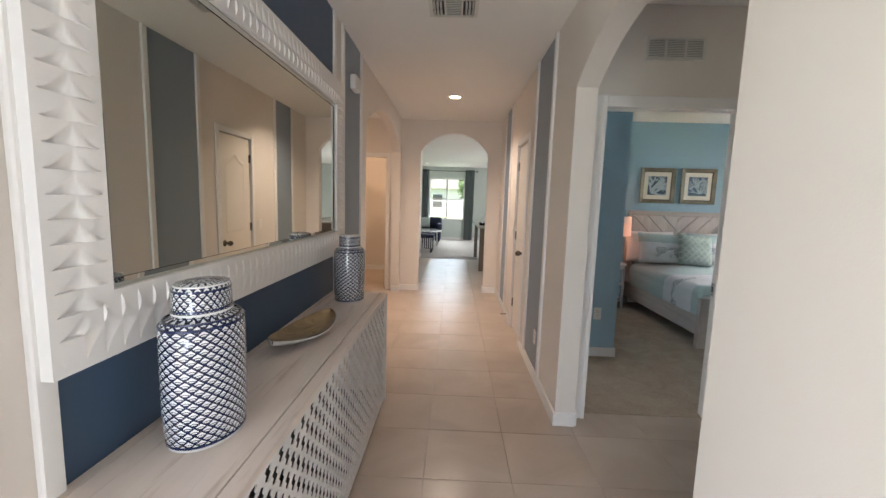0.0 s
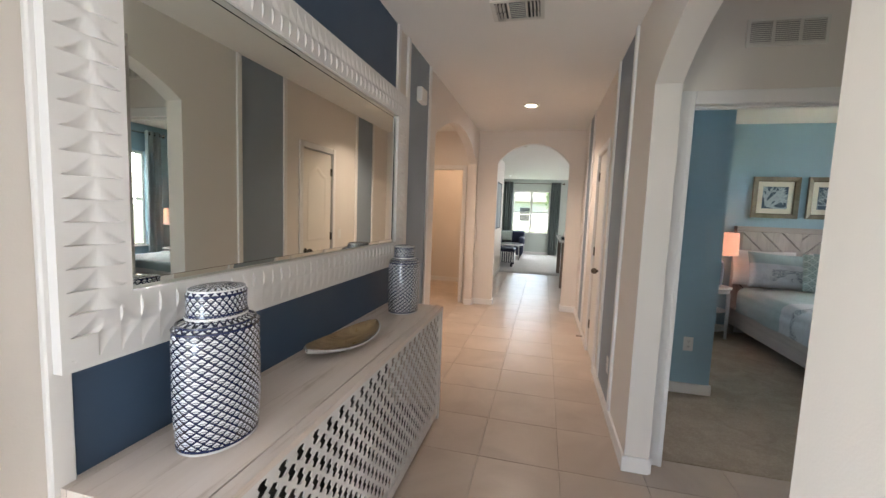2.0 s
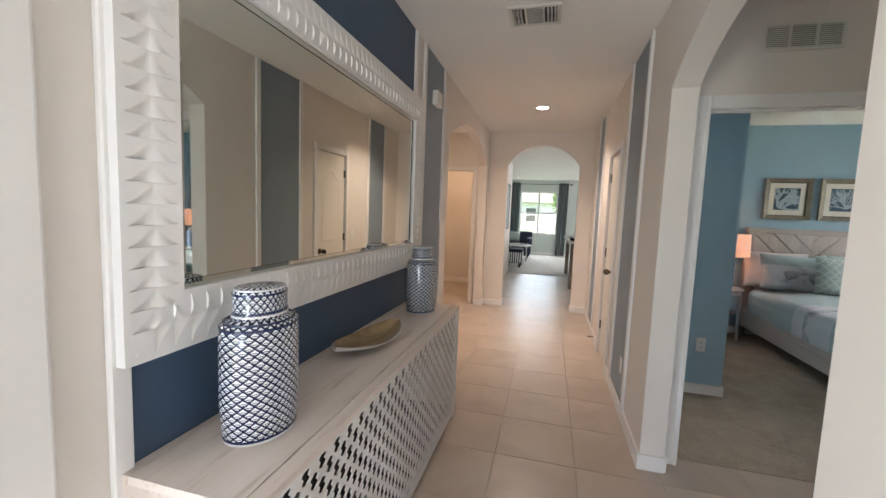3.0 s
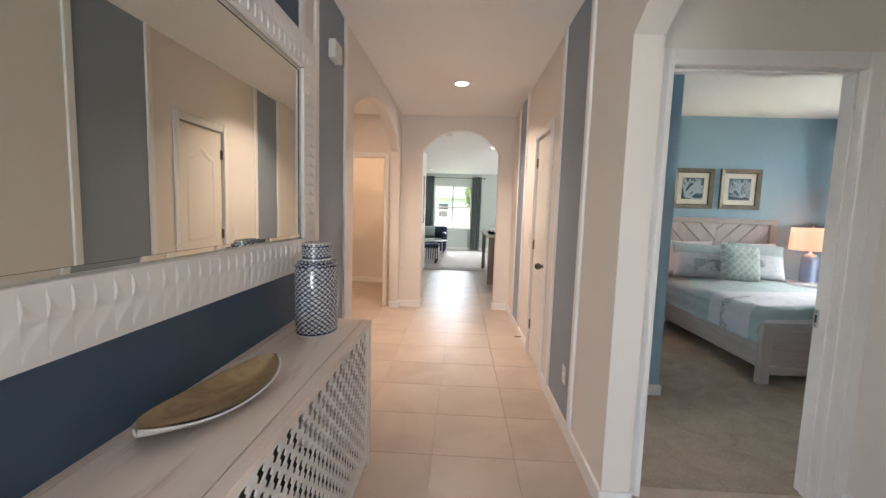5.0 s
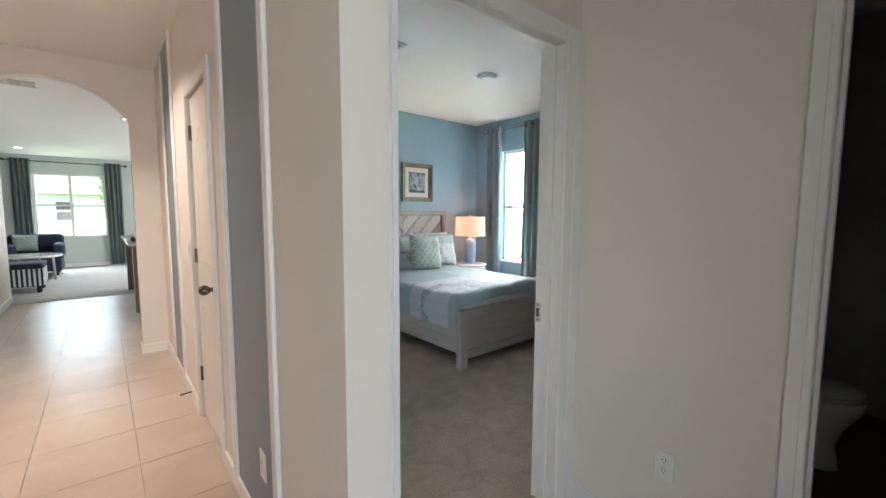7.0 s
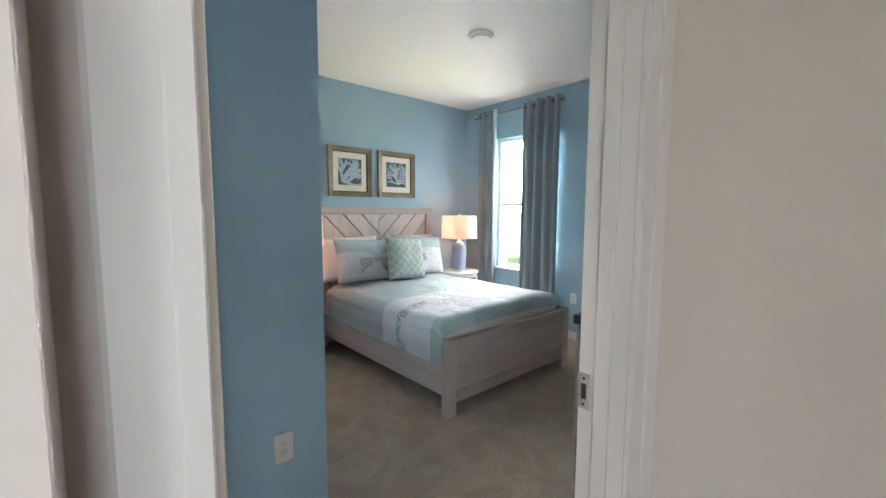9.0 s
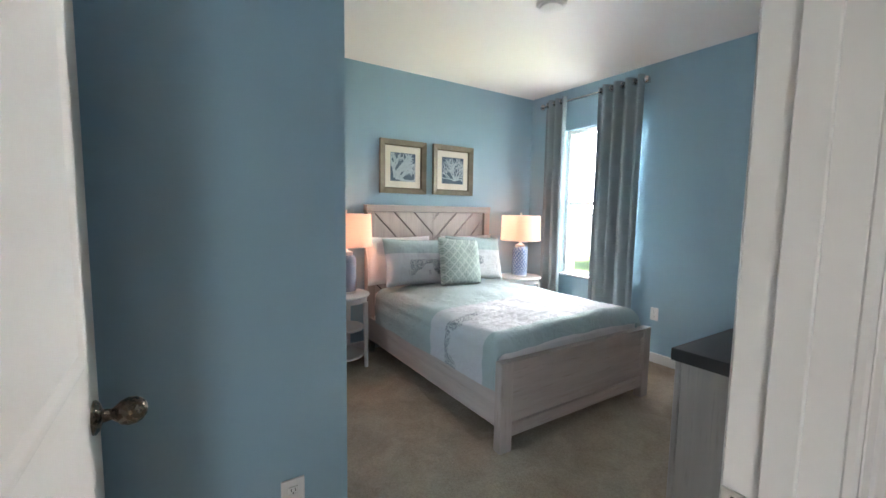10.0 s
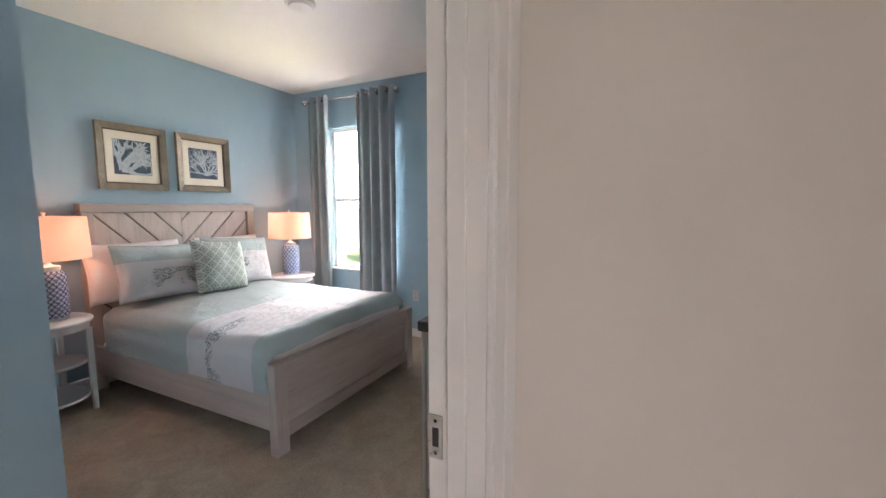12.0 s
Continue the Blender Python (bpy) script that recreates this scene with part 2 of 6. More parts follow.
def scallop_china(name, around, tall, line=0.11, white=(0.72, 0.75, 0.80), navy=(0.012, 0.022, 0.075)):
    """White china with navy trellis lines and small scallops, wrapped round an upright axis."""
    m = bpy.data.materials.new(name)
    m.use_nodes = True
    nt, bs = m.node_tree, bsdf_of(m)
    tc = nt.nodes.new("ShaderNodeTexCoord")
    sp = nt.nodes.new("ShaderNodeSeparateXYZ")
    nt.links.new(tc.outputs["Object"], sp.inputs[0])
    wob = mth(nt, "MULTIPLY", noise_tex(nt, tc.outputs["Object"], 60, 2), 0.10)
    a = mth(nt, "MULTIPLY_ADD", mth(nt, "ARCTAN2", sp.outputs[1], sp.outputs[0]), around / (2 * math.pi), wob)
    z = mth(nt, "DIVIDE", sp.outputs[2], tall)
    fu = mth(nt, "FRACT", mth(nt, "ADD", mth(nt, "ADD", a, z), 200.0))
    fv = mth(nt, "FRACT", mth(nt, "ADD", mth(nt, "SUBTRACT", a, z), 200.0))
    du = mth(nt, "ABSOLUTE", mth(nt, "SUBTRACT", fu, 0.5))
    dv = mth(nt, "ABSOLUTE", mth(nt, "SUBTRACT", fv, 0.5))
    edge = mth(nt, "GREATER_THAN", mth(nt, "MAXIMUM", du, dv), 0.5 - line)
    iv = mth(nt, "SUBTRACT", 1.0, fv)
    d = mth(nt, "SQRT", mth(nt, "ADD", mth(nt, "MULTIPLY", fu, fu), mth(nt, "MULTIPLY", iv, iv)))
    arc = mth(nt, "LESS_THAN", mth(nt, "ABSOLUTE", mth(nt, "SUBTRACT", d, 0.66)), 0.07)
    dot = mth(nt, "LESS_THAN", d, 0.42)
    ink = mth(nt, "MAXIMUM", edge, mth(nt, "MULTIPLY", mth(nt, "MAXIMUM", arc, dot), 0.9))
    nt.links.new(mix(nt, ink, white, navy), bs.inputs["Base Color"])
    bs.inputs["Roughness"].default_value, bs.inputs["Coat Weight"].default_value = 0.10, 0.15
    bs.inputs["Coat Roughness"].default_value = 0.04
    return m


def trellis_cloth(name, pitch, ground, ink):
    """Cloth printed with overlapping rings, in its own x and z."""
    m = bpy.data.materials.new(name)
    m.use_nodes = True
    nt, bs = m.node_tree, bsdf_of(m)
    tc = nt.nodes.new("ShaderNodeTexCoord")
    sp = nt.nodes.new("ShaderNodeSeparateXYZ")
    nt.links.new(tc.outputs["Object"], sp.inputs[0])
    x, z = mth(nt, "DIVIDE", sp.outputs[0], pitch), mth(nt, "DIVIDE", sp.outputs[2], pitch)
    u = mth(nt, "SUBTRACT", mth(nt, "FRACT", mth(nt, "ADD", mth(nt, "ADD", x, z), 50.0)), 0.5)
    v = mth(nt, "SUBTRACT", mth(nt, "FRACT", mth(nt, "ADD", mth(nt, "SUBTRACT", x, z), 50.0)), 0.5)
    line = mth(nt, "GREATER_THAN", mth(nt, "MAXIMUM", mth(nt, "ABSOLUTE", u), mth(nt, "ABSOLUTE", v)), 0.40)
    d = mth(nt, "SQRT", mth(nt, "ADD", mth(nt, "MULTIPLY", u, u), mth(nt, "MULTIPLY", v, v)))
    ring = mth(nt, "LESS_THAN", mth(nt, "ABSOLUTE", mth(nt, "SUBTRACT", d, 0.24)), 0.07)
    f = mth(nt, "MAXIMUM", line, mth(nt, "MULTIPLY", ring, 0.7))
    weave = mth(nt, "MULTIPLY_ADD", noise_tex(nt, tc.outputs["Object"], 350, 2), 0.3, 0.0)
    f = mth(nt, "SUBTRACT", f, weave, clamp=True)
    nt.links.new(mix(nt, f, ground, ink), bs.inputs["Base Color"])
    bs.inputs["Roughness"].default_value = 0.9
    bump(nt, bs, f, 0.25, 0.003)
    return m


def banded_cloth(name, axis, lo, hi, aqua, pale, ink, mlo, mhi, xlo=-9.0, xhi=9.0):
    """Aqua cotton with a pale band between lo and hi on one axis and a dark coral motif between mlo and mhi."""
    m = bpy.data.materials.new(name)
    m.use_nodes = True
    nt, bs = m.node_tree, bsdf_of(m)
    tc = nt.nodes.new("ShaderNodeTexCoord")
    sp = nt.nodes.new("ShaderNodeSeparateXYZ")
    nt.links.new(tc.outputs["Object"], sp.inputs[0])
    s = sp.outputs[axis]
    band = mth(nt, "MULTIPLY", mth(nt, "GREATER_THAN", s, lo), mth(nt, "LESS_THAN", s, hi))
    strip = mth(nt, "MULTIPLY", mth(nt, "GREATER_THAN", s, mlo), mth(nt, "LESS_THAN", s, mhi))
    scroll = mth(nt, "FRACT", mth(nt, "MULTIPLY", noise_tex(nt, tc.outputs["Object"], 17.0, 1.5, 0.5, 1.6), 7.0))
    lines = mth(nt, "LESS_THAN", scroll, 0.46)
    spots = mth(nt, "GREATER_THAN", noise_tex(nt, tc.outputs["Object"], 6.0, 1), 0.50)
    motif = mth(nt, "MULTIPLY", mth(nt, "MULTIPLY", lines, spots), strip)
    reach = mth(nt, "MULTIPLY", mth(nt, "GREATER_THAN", sp.outputs[0], xlo), mth(nt, "LESS_THAN", sp.outputs[0], xhi))
    motif = mth(nt, "MULTIPLY", motif, mth(nt, "MULTIPLY_ADD", reach, 0.76, 0.24))
    soft = mth(nt, "MULTIPLY", noise_tex(nt, tc.outputs["Object"], 5.0, 4), 0.35)
    c = mix(nt, band, mix(nt, soft, aqua, tuple(k * 0.85 for k in aqua)), mix(nt, soft, pale, tuple(k * 0.85 for k in pale)))
    nt.links.new(mix(nt, mth(nt, "MULTIPLY", motif, 0.80), c, ink), bs.inputs["Base Color"])
    bs.inputs["Roughness"].default_value = 0.85
    fold = noise_tex(nt, tc.outputs["Object"], 11.0, 5.0, 0.6, 0.7)
    bump(nt, bs, mth(nt, "MULTIPLY_ADD", noise_tex(nt, tc.outputs["Object"], 420, 2), 0.06, fold), 0.45, 0.03)
    return m


MIRROR, GLASS = glossy_mirror(), clear_glass()
GLOW = emitter("warm_led_disc", (1.0, 0.86, 0.66), 4.0)
SHADE = shade_cloth()
CHINA = scallop_china("trellis_china", 25, 0.0225, 0.13, (0.72, 0.74, 0.77), (0.007, 0.012, 0.045))
CHINAL = scallop_china("lamp_china", 14, 0.045, 0.10, (0.62, 0.68, 0.78), (0.07, 0.14, 0.36))
CHINAD = scallop_china("lamp_china_dark", 16, 0.036, 0.10, (0.60, 0.64, 0.70), (0.045, 0.075, 0.20))
TRELLIS = trellis_cloth("trellis_cushion_cloth", 0.085, (0.255, 0.315, 0.285), (0.52, 0.57, 0.54))
AQUA, PALE, INK = (0.36, 0.435, 0.442), (0.55, 0.56, 0.58), (0.07, 0.09, 0.12)
COMF = banded_cloth("printed_comforter", 1, 0.17, 0.74, AQUA, PALE, INK, 0.40, 0.56, -9.0, -0.46)
SHAM = banded_cloth("printed_sham", 2, -0.30, 0.07, AQUA, PALE, INK, -0.13, 0.01, -0.10, 0.27)
SHAMR = banded_cloth("printed_sham_turned", 2, -0.30, 0.07, AQUA, PALE, INK, -0.13, 0.01, -0.27, 0.05)
WHITEC = mat("white_cotton", (0.72, 0.68, 0.66), 0.9, scale=6, grain=0.2, gscale=300)
BOWLIN = mat("swirled_horn_brown", (0.40, 0.28, 0.145), 0.3, other=(0.17, 0.105, 0.045), scale=9, amount=0.9, dist=2.5, stretch=(1, 0.5, 1), coat=0.3)
STRIPES = wood("striped_upholstery", (0.05, 0.045, 0.045), (0.05, 0.045, 0.045), (0.05, 0.045, 0.045), 1.0, axis=2)
SHELLM = mat("pearl_grey_glaze", (0.54, 0.57, 0.61), 0.2, other=(0.58, 0.60, 0.63), scale=14, coat=0.5)
CANVAS = mat("seascape_canvas", (0.16, 0.21, 0.26), 0.7, other=(0.48, 0.50, 0.50), scale=1.4, amount=1.0, stretch=(1, 2.2, 0.25))


# ---- helpers for meshes ----
def mesh_of(bm, name, material, smooth=False):
    bmesh.ops.recalc_face_normals(bm, faces=bm.faces)
    me = bpy.data.meshes.new(name)
    bm.to_mesh(me)
    bm.free()
    for m in material if isinstance(material, (list, tuple)) else (material,):
        me.materials.append(m)
    if smooth:
        for p in me.polygons:
            p.use_smooth = True
        me.set_sharp_from_angle(angle=radians(40))
    return me


def part(name, bm, material, parent=None, label="", smooth=False, at=None):
    ob = new(name, mesh_of(bm, name, material, smooth))
    if at:
        ob.matrix_basis = at
    ob.parent = parent
    if label:
        ob["label"] = label
    return ob


def thing(name, m, label, category, group="", kind=""):
    ob = new(name)
    ob.empty_display_size = 0.1
    ob.matrix_basis = m
    return tagged(ob, label, category, group, kind)


def solid(name, bm, material, label, category, kind="structure", smooth=False):
    return tagged(part(name, bm, material, smooth=smooth), label, category, "", kind)


def box(bm, x0, x1, y0, y1, z0, z1, bev=0.0, seg=1):
    m = Matrix.LocRotScale(((x0 + x1) / 2, (y0 + y1) / 2, (z0 + z1) / 2), None, (x1 - x0, y1 - y0, z1 - z0))
    vs = bmesh.ops.create_cube(bm, size=1, matrix=m)["verts"]
    if bev:
        es = list({e for v in vs for e in v.link_edges})
        bmesh.ops.bevel(bm, geom=es, offset=bev, segments=seg, profile=0.5, affect="EDGES")
    return bm


def boxes(*rows, bev=0.0, seg=1):
    bm = bmesh.new()
    for r in rows:
        box(bm, *r, bev=bev, seg=seg)
    return bm


def lathe(bm, profile, seg=40, m=None, cap=True):
    """Turn rows of (radius, z) round z."""
    m = m or Matrix()
    rings = []
    for r, z in profile:
        rings.append([bm.verts.new(m @ Vector((r * math.cos(2 * math.pi * i / seg), r * math.sin(2 * math.pi * i / seg), z))) for i in range(seg)])
    for a, b in zip(rings, rings[1:]):
        for i in range(seg):
            bm.faces.new((a[i], a[(i + 1) % seg], b[(i + 1) % seg], b[i]))
    if cap:
        for r, (rad, z) in ((rings[0], profile[0]), (rings[-1], profile[-1])):
            if rad > 1e-5:
                bm.faces.new(r)
    return bm


def tube(bm, pts, radius, seg=8, taper=None):
    pts = [Vector(p) for p in pts]
    rings = []
    for i, p in enumerate(pts):
        d = (pts[min(i + 1, len(pts) - 1)] - pts[max(i - 1, 0)]).normalized()
        u = d.orthogonal().normalized()
        w = d.cross(u)
        r = radius if taper is None else radius + (taper - radius) * i / (len(pts) - 1)
        rings.append([bm.verts.new(p + r * (math.cos(2 * math.pi * k / seg) * u + math.sin(2 * math.pi * k / seg) * w)) for k in range(seg)])
    for a, b in zip(rings, rings[1:]):
        best = min(range(seg), key=lambda s: (a[0].co - b[s].co).length)
        for k in range(seg):
            bm.faces.new((a[k], a[(k + 1) % seg], b[(k + 1 + best) % seg], b[(k + best) % seg]))
    bm.faces.new(rings[0])
    bm.faces.new(rings[-1])
    return bm


def prism(bm, poly, y0, y1, m=None):
    """A polygon of (x, z) drawn out from y0 to y1."""
    m = m or Matrix()
    a = [bm.verts.new(m @ Vector((x, y0, z))) for x, z in poly]
    b = [bm.verts.new(m @ Vector((x, y1, z))) for x, z in poly]
    n = len(poly)
    bm.faces.new(a)
    bm.faces.new(b[::-1])
    for i in range(n):
        bm.faces.new((a[i], a[(i + 1) % n], b[(i + 1) % n], b[i]))
    return bm


def ridge(bm, loop, width, height, place):
    """A moulding along a closed loop of (s, z); place(s, z, out) gives the point."""
    n = len(loop)
    cs, cz = sum(p[0] for p in loop) / n, sum(p[1] for p in loop) / n
    rows = []
    for k, out in ((0.0, 0.0), (0.35, height), (0.65, height * 0.7), (1.0, -height * 0.5)):
        row = []
        for s, z in loop:
            d = Vector((cs - s, cz - z))
            sx = math.copysign(min(abs(d.x), width * k), d.x)
            sz = math.copysign(min(abs(d.y), width * k), d.y)
            row.append(bm.verts.new(place(s + sx, z + sz, out)))
        rows.append(row)
    for a, b in zip(rows, rows[1:]):
        for i in range(n):
            bm.faces.new((a[i], a[(i + 1) % n], b[(i + 1) % n], b[i]))
    return bm


def shell(bm, thickness, toward=(0, 0, -1)):
    """Give an open sheet its thickness, on the side that looks toward the given way."""
    bmesh.ops.recalc_face_normals(bm, faces=bm.faces)
    bm.normal_update()
    way = Vector(toward)
    s = 1 if sum(f.normal.dot(way) * f.calc_area() for f in bm.faces) >= 0 else -1
    old, rim = list(bm.faces), [e for e in bm.edges if len(e.link_faces) == 1]
    twin = {v: bm.verts.new(v.co + v.normal * thickness * s) for v in list(bm.verts)}
    for f in old:
        bm.faces.new([twin[v] for v in reversed(f.verts)])
    for e in rim:
        a, b = e.verts
        bm.faces.new((a, b, twin[b], twin[a]))
    return bm


def arch_z(s, s0, s1, spring, crown):
    h, rise = (s1 - s0) / 2, crown - spring
    r = (h * h + rise * rise) / (2 * rise)
    return crown - r + math.sqrt(max(r * r - (s - (s0 + s1) / 2) ** 2, 0))


H = 2.645  # ceiling height


def wall(name, axis, c0, c1, s0, s1, openings=(), skins=None, base=PAINT, label="", z1=H):
    """A wall across c0..c1 that runs along s0..s1 on the other axis, with openings (s0, s1, z0, z1) or arches (s0, s1, spring, crown, 'arch').
    skins: materials for faces by their normal, such as {'+y': BLUE}."""
    bm = bmesh.new()

    def slab(a, b, za, zb):
        if b - a > 1e-4 and zb - za > 1e-4:
            box(bm, *((c0, c1, a, b) if axis == "x" else (a, b, c0, c1)), za, zb)

    at = s0
    for o in sorted(openings):
        slab(at, o[0], 0, z1)
        if o[-1] == "arch":
            n = 28
            xs = [o[0] + (o[1] - o[0]) * i / n for i in range(n + 1)]
            low = [(x, arch_z(x, o[0], o[1], o[2], o[3])) for x in xs]
            poly = low + [(o[1], z1), (o[0], z1)]
            f = []
            for c in (c0, c1):
                f.append([bm.verts.new((c, s, z) if axis == "x" else (s, c, z)) for s, z in poly])
            bm.faces.new(f[0])
            bm.faces.new(f[1])
            k = len(poly)
            for i in range(k):
                bm.faces.new((f[0][i], f[0][(i + 1) % k], f[1][(i + 1) % k], f[1][i]))
        else:
            slab(o[0], o[1], 0, o[2])
            slab(o[0], o[1], o[3], z1)
        at = o[1]
    slab(at, s1, 0, z1)
    bmesh.ops.recalc_face_normals(bm, faces=bm.faces)
    mats = [base]
    for key, m in (skins or {}).items():
        mats.append(m)
        d = Vector(((1 if key[0] == "+" else -1) * (key[1] == "x"), (1 if key[0] == "+" else -1) * (key[1] == "y"), 0))
        for f in bm.faces:
            if f.normal.dot(d) > 0.9:
                f.material_index = len(mats) - 1
    return solid(name, bm, mats, label or "painted drywall wall with smooth finish", "wall")


# ---- the shell ----
WL, WR, T, TE = -0.26, 1.276, 0.115, 0.13
# the west opening from 0.80 to 2.10 is unseen, added to admit side light
wall("wall_west", "x", WL - T, WL, -1.0, 12.0, [(0.80, 2.10, 0, 2.15), (5.50, 7.87, 2.13, 2.43, "arch")], label="warm white hall wall with an arched opening")
wall("wall_east", "x", WR, WR + TE, -1.0, 8.0, [(2.755, 4.195, 2.125, 2.345, "arch"), (5.655, 6.275, 0, 2.045)], label="warm white hall wall with an arch and a door opening")
wall("wall_end", "y", 8.0, 8.12, WL, 5.35, [(0.035, 1.07, 2.165, 2.455, "arch")], label="warm white end wall with a round arch")
wall("wall_nook_end", "y", 8.0, 8.12, -1.72, WL - T, [(-1.22, -0.475, 0, 2.085)], label="warm white wall with a doorway")
wall("wall_nook_side", "x", -1.84, -1.72, 5.38, 9.92, label="warm white nook side wall")
wall("wall_nook_near", "y", 5.38, 5.5, -1.72, WL - T, label="warm white nook wall")
wall("wall_powder_back", "y", 9.80, 9.92, -1.72, WL - T, label="warm-lit plain wall beyond the doorway")
wall("wall_bedroom_south", "y", 4.305, 4.42, WR + TE, 5.35, [(1.485, 2.36, 0, 2.055)], {"+y": BLUE}, label="bedroom door wall, blue inside and warm white outside")
wall("wall_alcove_near", "y", 2.635, 2.755, WR + TE, 2.46, label="warm white alcove wall")
wall("wall_alcove_side", "x", 2.46, 2.58, 1.8, 4.305, [(2.745, 3.50, 0, 2.05)], {"+x": GREY}, label="warm white alcove wall with a bathroom doorway")
wall("wall_bathroom_south", "y", 1.68, 1.80, 2.46, 4.82, base=GREY, label="grey bathroom wall")
wall("wall_bathroom_east", "x", 4.70, 4.82, 1.80, 4.305, base=GREY, label="grey bathroom wall")
wall("wall_bathroom_north", "y", 4.27, 4.302, 2.58, 4.70, base=GREY, label="grey bathroom wall")
wall("wall_bedroom_north", "y", 7.73, 7.85, WR + TE, 5.35, base=BLUE, label="soft blue bedroom wall behind the bed")
WY0, WY1, WZ0, WZ1 = 6.36, 7.225, 0.65, 2.215
wall("wall_bedroom_east", "x", 5.23, 5.35, 4.42, 7.73, [(WY0, WY1, WZ0, WZ1)], base=BLUE, label="soft blue bedroom wall with a window")
wall("wall_closet_front", "y", 5.45, 5.57, WR + TE, 2.14, base=BLUE, label="blue closet wall facing the bedroom door")
wall("wall_closet_side", "x", 2.02, 2.14, 5.57, 7.73, base=BLUE, label="blue closet side wall")
wall("wall_bedroom_west", "x", WR + TE, WR + TE + 0.006, 4.42, 5.45, base=BLUE, label="blue bedroom wall behind the open door")
LY = 16.6
wall("wall_living_window", "y", LY, LY + 0.15, -4.6, 5.35, [(-0.36, 0.935, 0.74, 2.25)], base=LIVP, label="pale living room wall with a double window")
wall("wall_living_west", "x", -4.72, -4.6, 11.88, LY + 0.15, label="pale living room wall")
wall("wall_living_south", "y", 11.88, 12.0, -4.6, WL - T, label="pale living room wall")
wall("wall_living_east", "x", 5.35, 5.47, 4.3, LY + 0.15, [(6.36, 7.225, 0.65, 2.215)], label="pale outer wall")
wall("wall_entry", "y", -1.12, -1.0, -0.6, 1.6, [(0.0, 1.02, 0, 2.05)], label="entry wall with the open front doorway")

bm = boxes((-4.72, 5.47, -1.12, LY + 0.15, H, H + 0.15))
solid("ceiling", bm, CEIL, "off-white lightly textured ceiling", "ceiling")
bm = boxes((-4.72, 5.47, -1.12, LY + 0.15, -0.20, -0.012))
solid("subfloor", bm, GROUT, "concrete floor slab with grout colour", "floor")

# carpets
bm = boxes((WR + TE, 5.23, 4.365, 7.73, -0.011, 0.004))
solid("carpet_bedroom", bm, CARPET, "taupe cut-pile bedroom carpet with foot marks", "carpet")
bm = boxes((-4.6, 5.35, 11.66, LY, -0.011, 0.006))
solid("carpet_living", bm, CARPET2, "pale grey living room carpet", "carpet")
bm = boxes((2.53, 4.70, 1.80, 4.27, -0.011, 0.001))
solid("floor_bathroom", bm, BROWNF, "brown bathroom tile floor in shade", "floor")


# ---- baseboards, casings, wall stripes ----
def baseboard(axis, c, side, s0, s1, h=0.088, t=0.014):
    """A base along a wall face at c; side: +1 or -1, the way the face looks."""
    bm = bmesh.new()
    a, b = (c, c + side * t) if side > 0 else (c + side * t, c)
    rows = ((a, b, s0, s1, 0.0, h), ) if axis == "x" else ((s0, s1, a, b, 0.0, h), )
    for r in rows:
        box(bm, *r)
    top = [e for e in bm.edges if all(v.co.z > h - 1e-4 for v in e.verts) and all(abs((v.co.x if axis == "x" else v.co.y) - (c + side * t)) < 1e-4 for v in e.verts)]
    bmesh.ops.bevel(bm, geom=top, offset=0.008, segments=2, profile=0.6, affect="EDGES")
    return solid("baseboard", bm, TRIM, "white painted baseboard", "baseboard")


for r in (("x", WL, 1, -1, 0.80), ("x", WL, 1, 2.10, 5.5), ("x", WL, 1, 7.87, 8.0), ("x", WR, -1, -1, 2.755), ("x", WR, -1, 4.195, 5.60), ("x", WR, -1, 6.335, 8.0),
          ("y", 4.195, -1, WR - 0.014, WR + TE), ("y", 8.0, -1, WL, 0.035), ("y", 8.0, -1, 1.07, WR), ("x", 0.035, 1, 7.986, 8.134), ("x", 1.07, -1, 7.986, 8.134),
          ("y", 7.87, -1, WL - T, WL), ("x", WL, 1, 8.12, 12.0), ("y", 9.80, -1, -1.72, WL - T), ("y", 8.0, -1, -1.72, -1.28), ("x", 2.46, -1, 3.555, 4.285),
          ("x", WR + TE, 1, 4.195, 4.285), ("y", 2.755, 1, WR, 2.46), ("y", 5.45, -1, WR + TE, 2.14), ("x", 2.14, 1, 5.436, 7.73), ("y", 7.73, -1, 2.14, 5.23), ("x", 5.23, -1, 4.42, 7.73),
          ("y", 4.42, 1, 2.42, 5.23), ("y", LY, -1, -4.6, 5.35), ("y", 12.0, 1, -4.6, WL)):
    baseboard(*r)


def flat_trim(name, x, side, y0, y1, z0, z1, t=0.018):
    bm = boxes((min(x, x + side * t), max(x, x + side * t), y0, y1, z0, z1), bev=0.004)
    return solid(name, bm, TRIM, "narrow white moulding edging a painted wall stripe", "trim")


def paint_panel(x, side, y0, y1, material, label, z0=0.088):
    bm = boxes((min(x, x + side * 0.003), max(x, x + side * 0.003), y0, y1, z0, H - 0.002))
    return solid("painted_stripe", bm, material, label, "wall stripe")


paint_panel(WL, 1, 2.475, 4.45, SLATE, "deep slate blue painted wall panel behind the mirror")
paint_panel(WL, 1, 4.705, 5.225, STRIPE, "blue-grey painted vertical wall stripe")
paint_panel(WR, -1, 4.765, 5.325, STRIPE, "blue-grey painted vertical wall stripe")
paint_panel(WR, -1, 6.93, 7.42, STRIPE, "blue-grey painted vertical wall stripe")
for y0, y1 in ((2.425, 2.475), (4.45, 4.50), (4.655, 4.705), (5.225, 5.275)):
    flat_trim("trim", WL, 1, y0, y1, 0.088, H - 0.001)
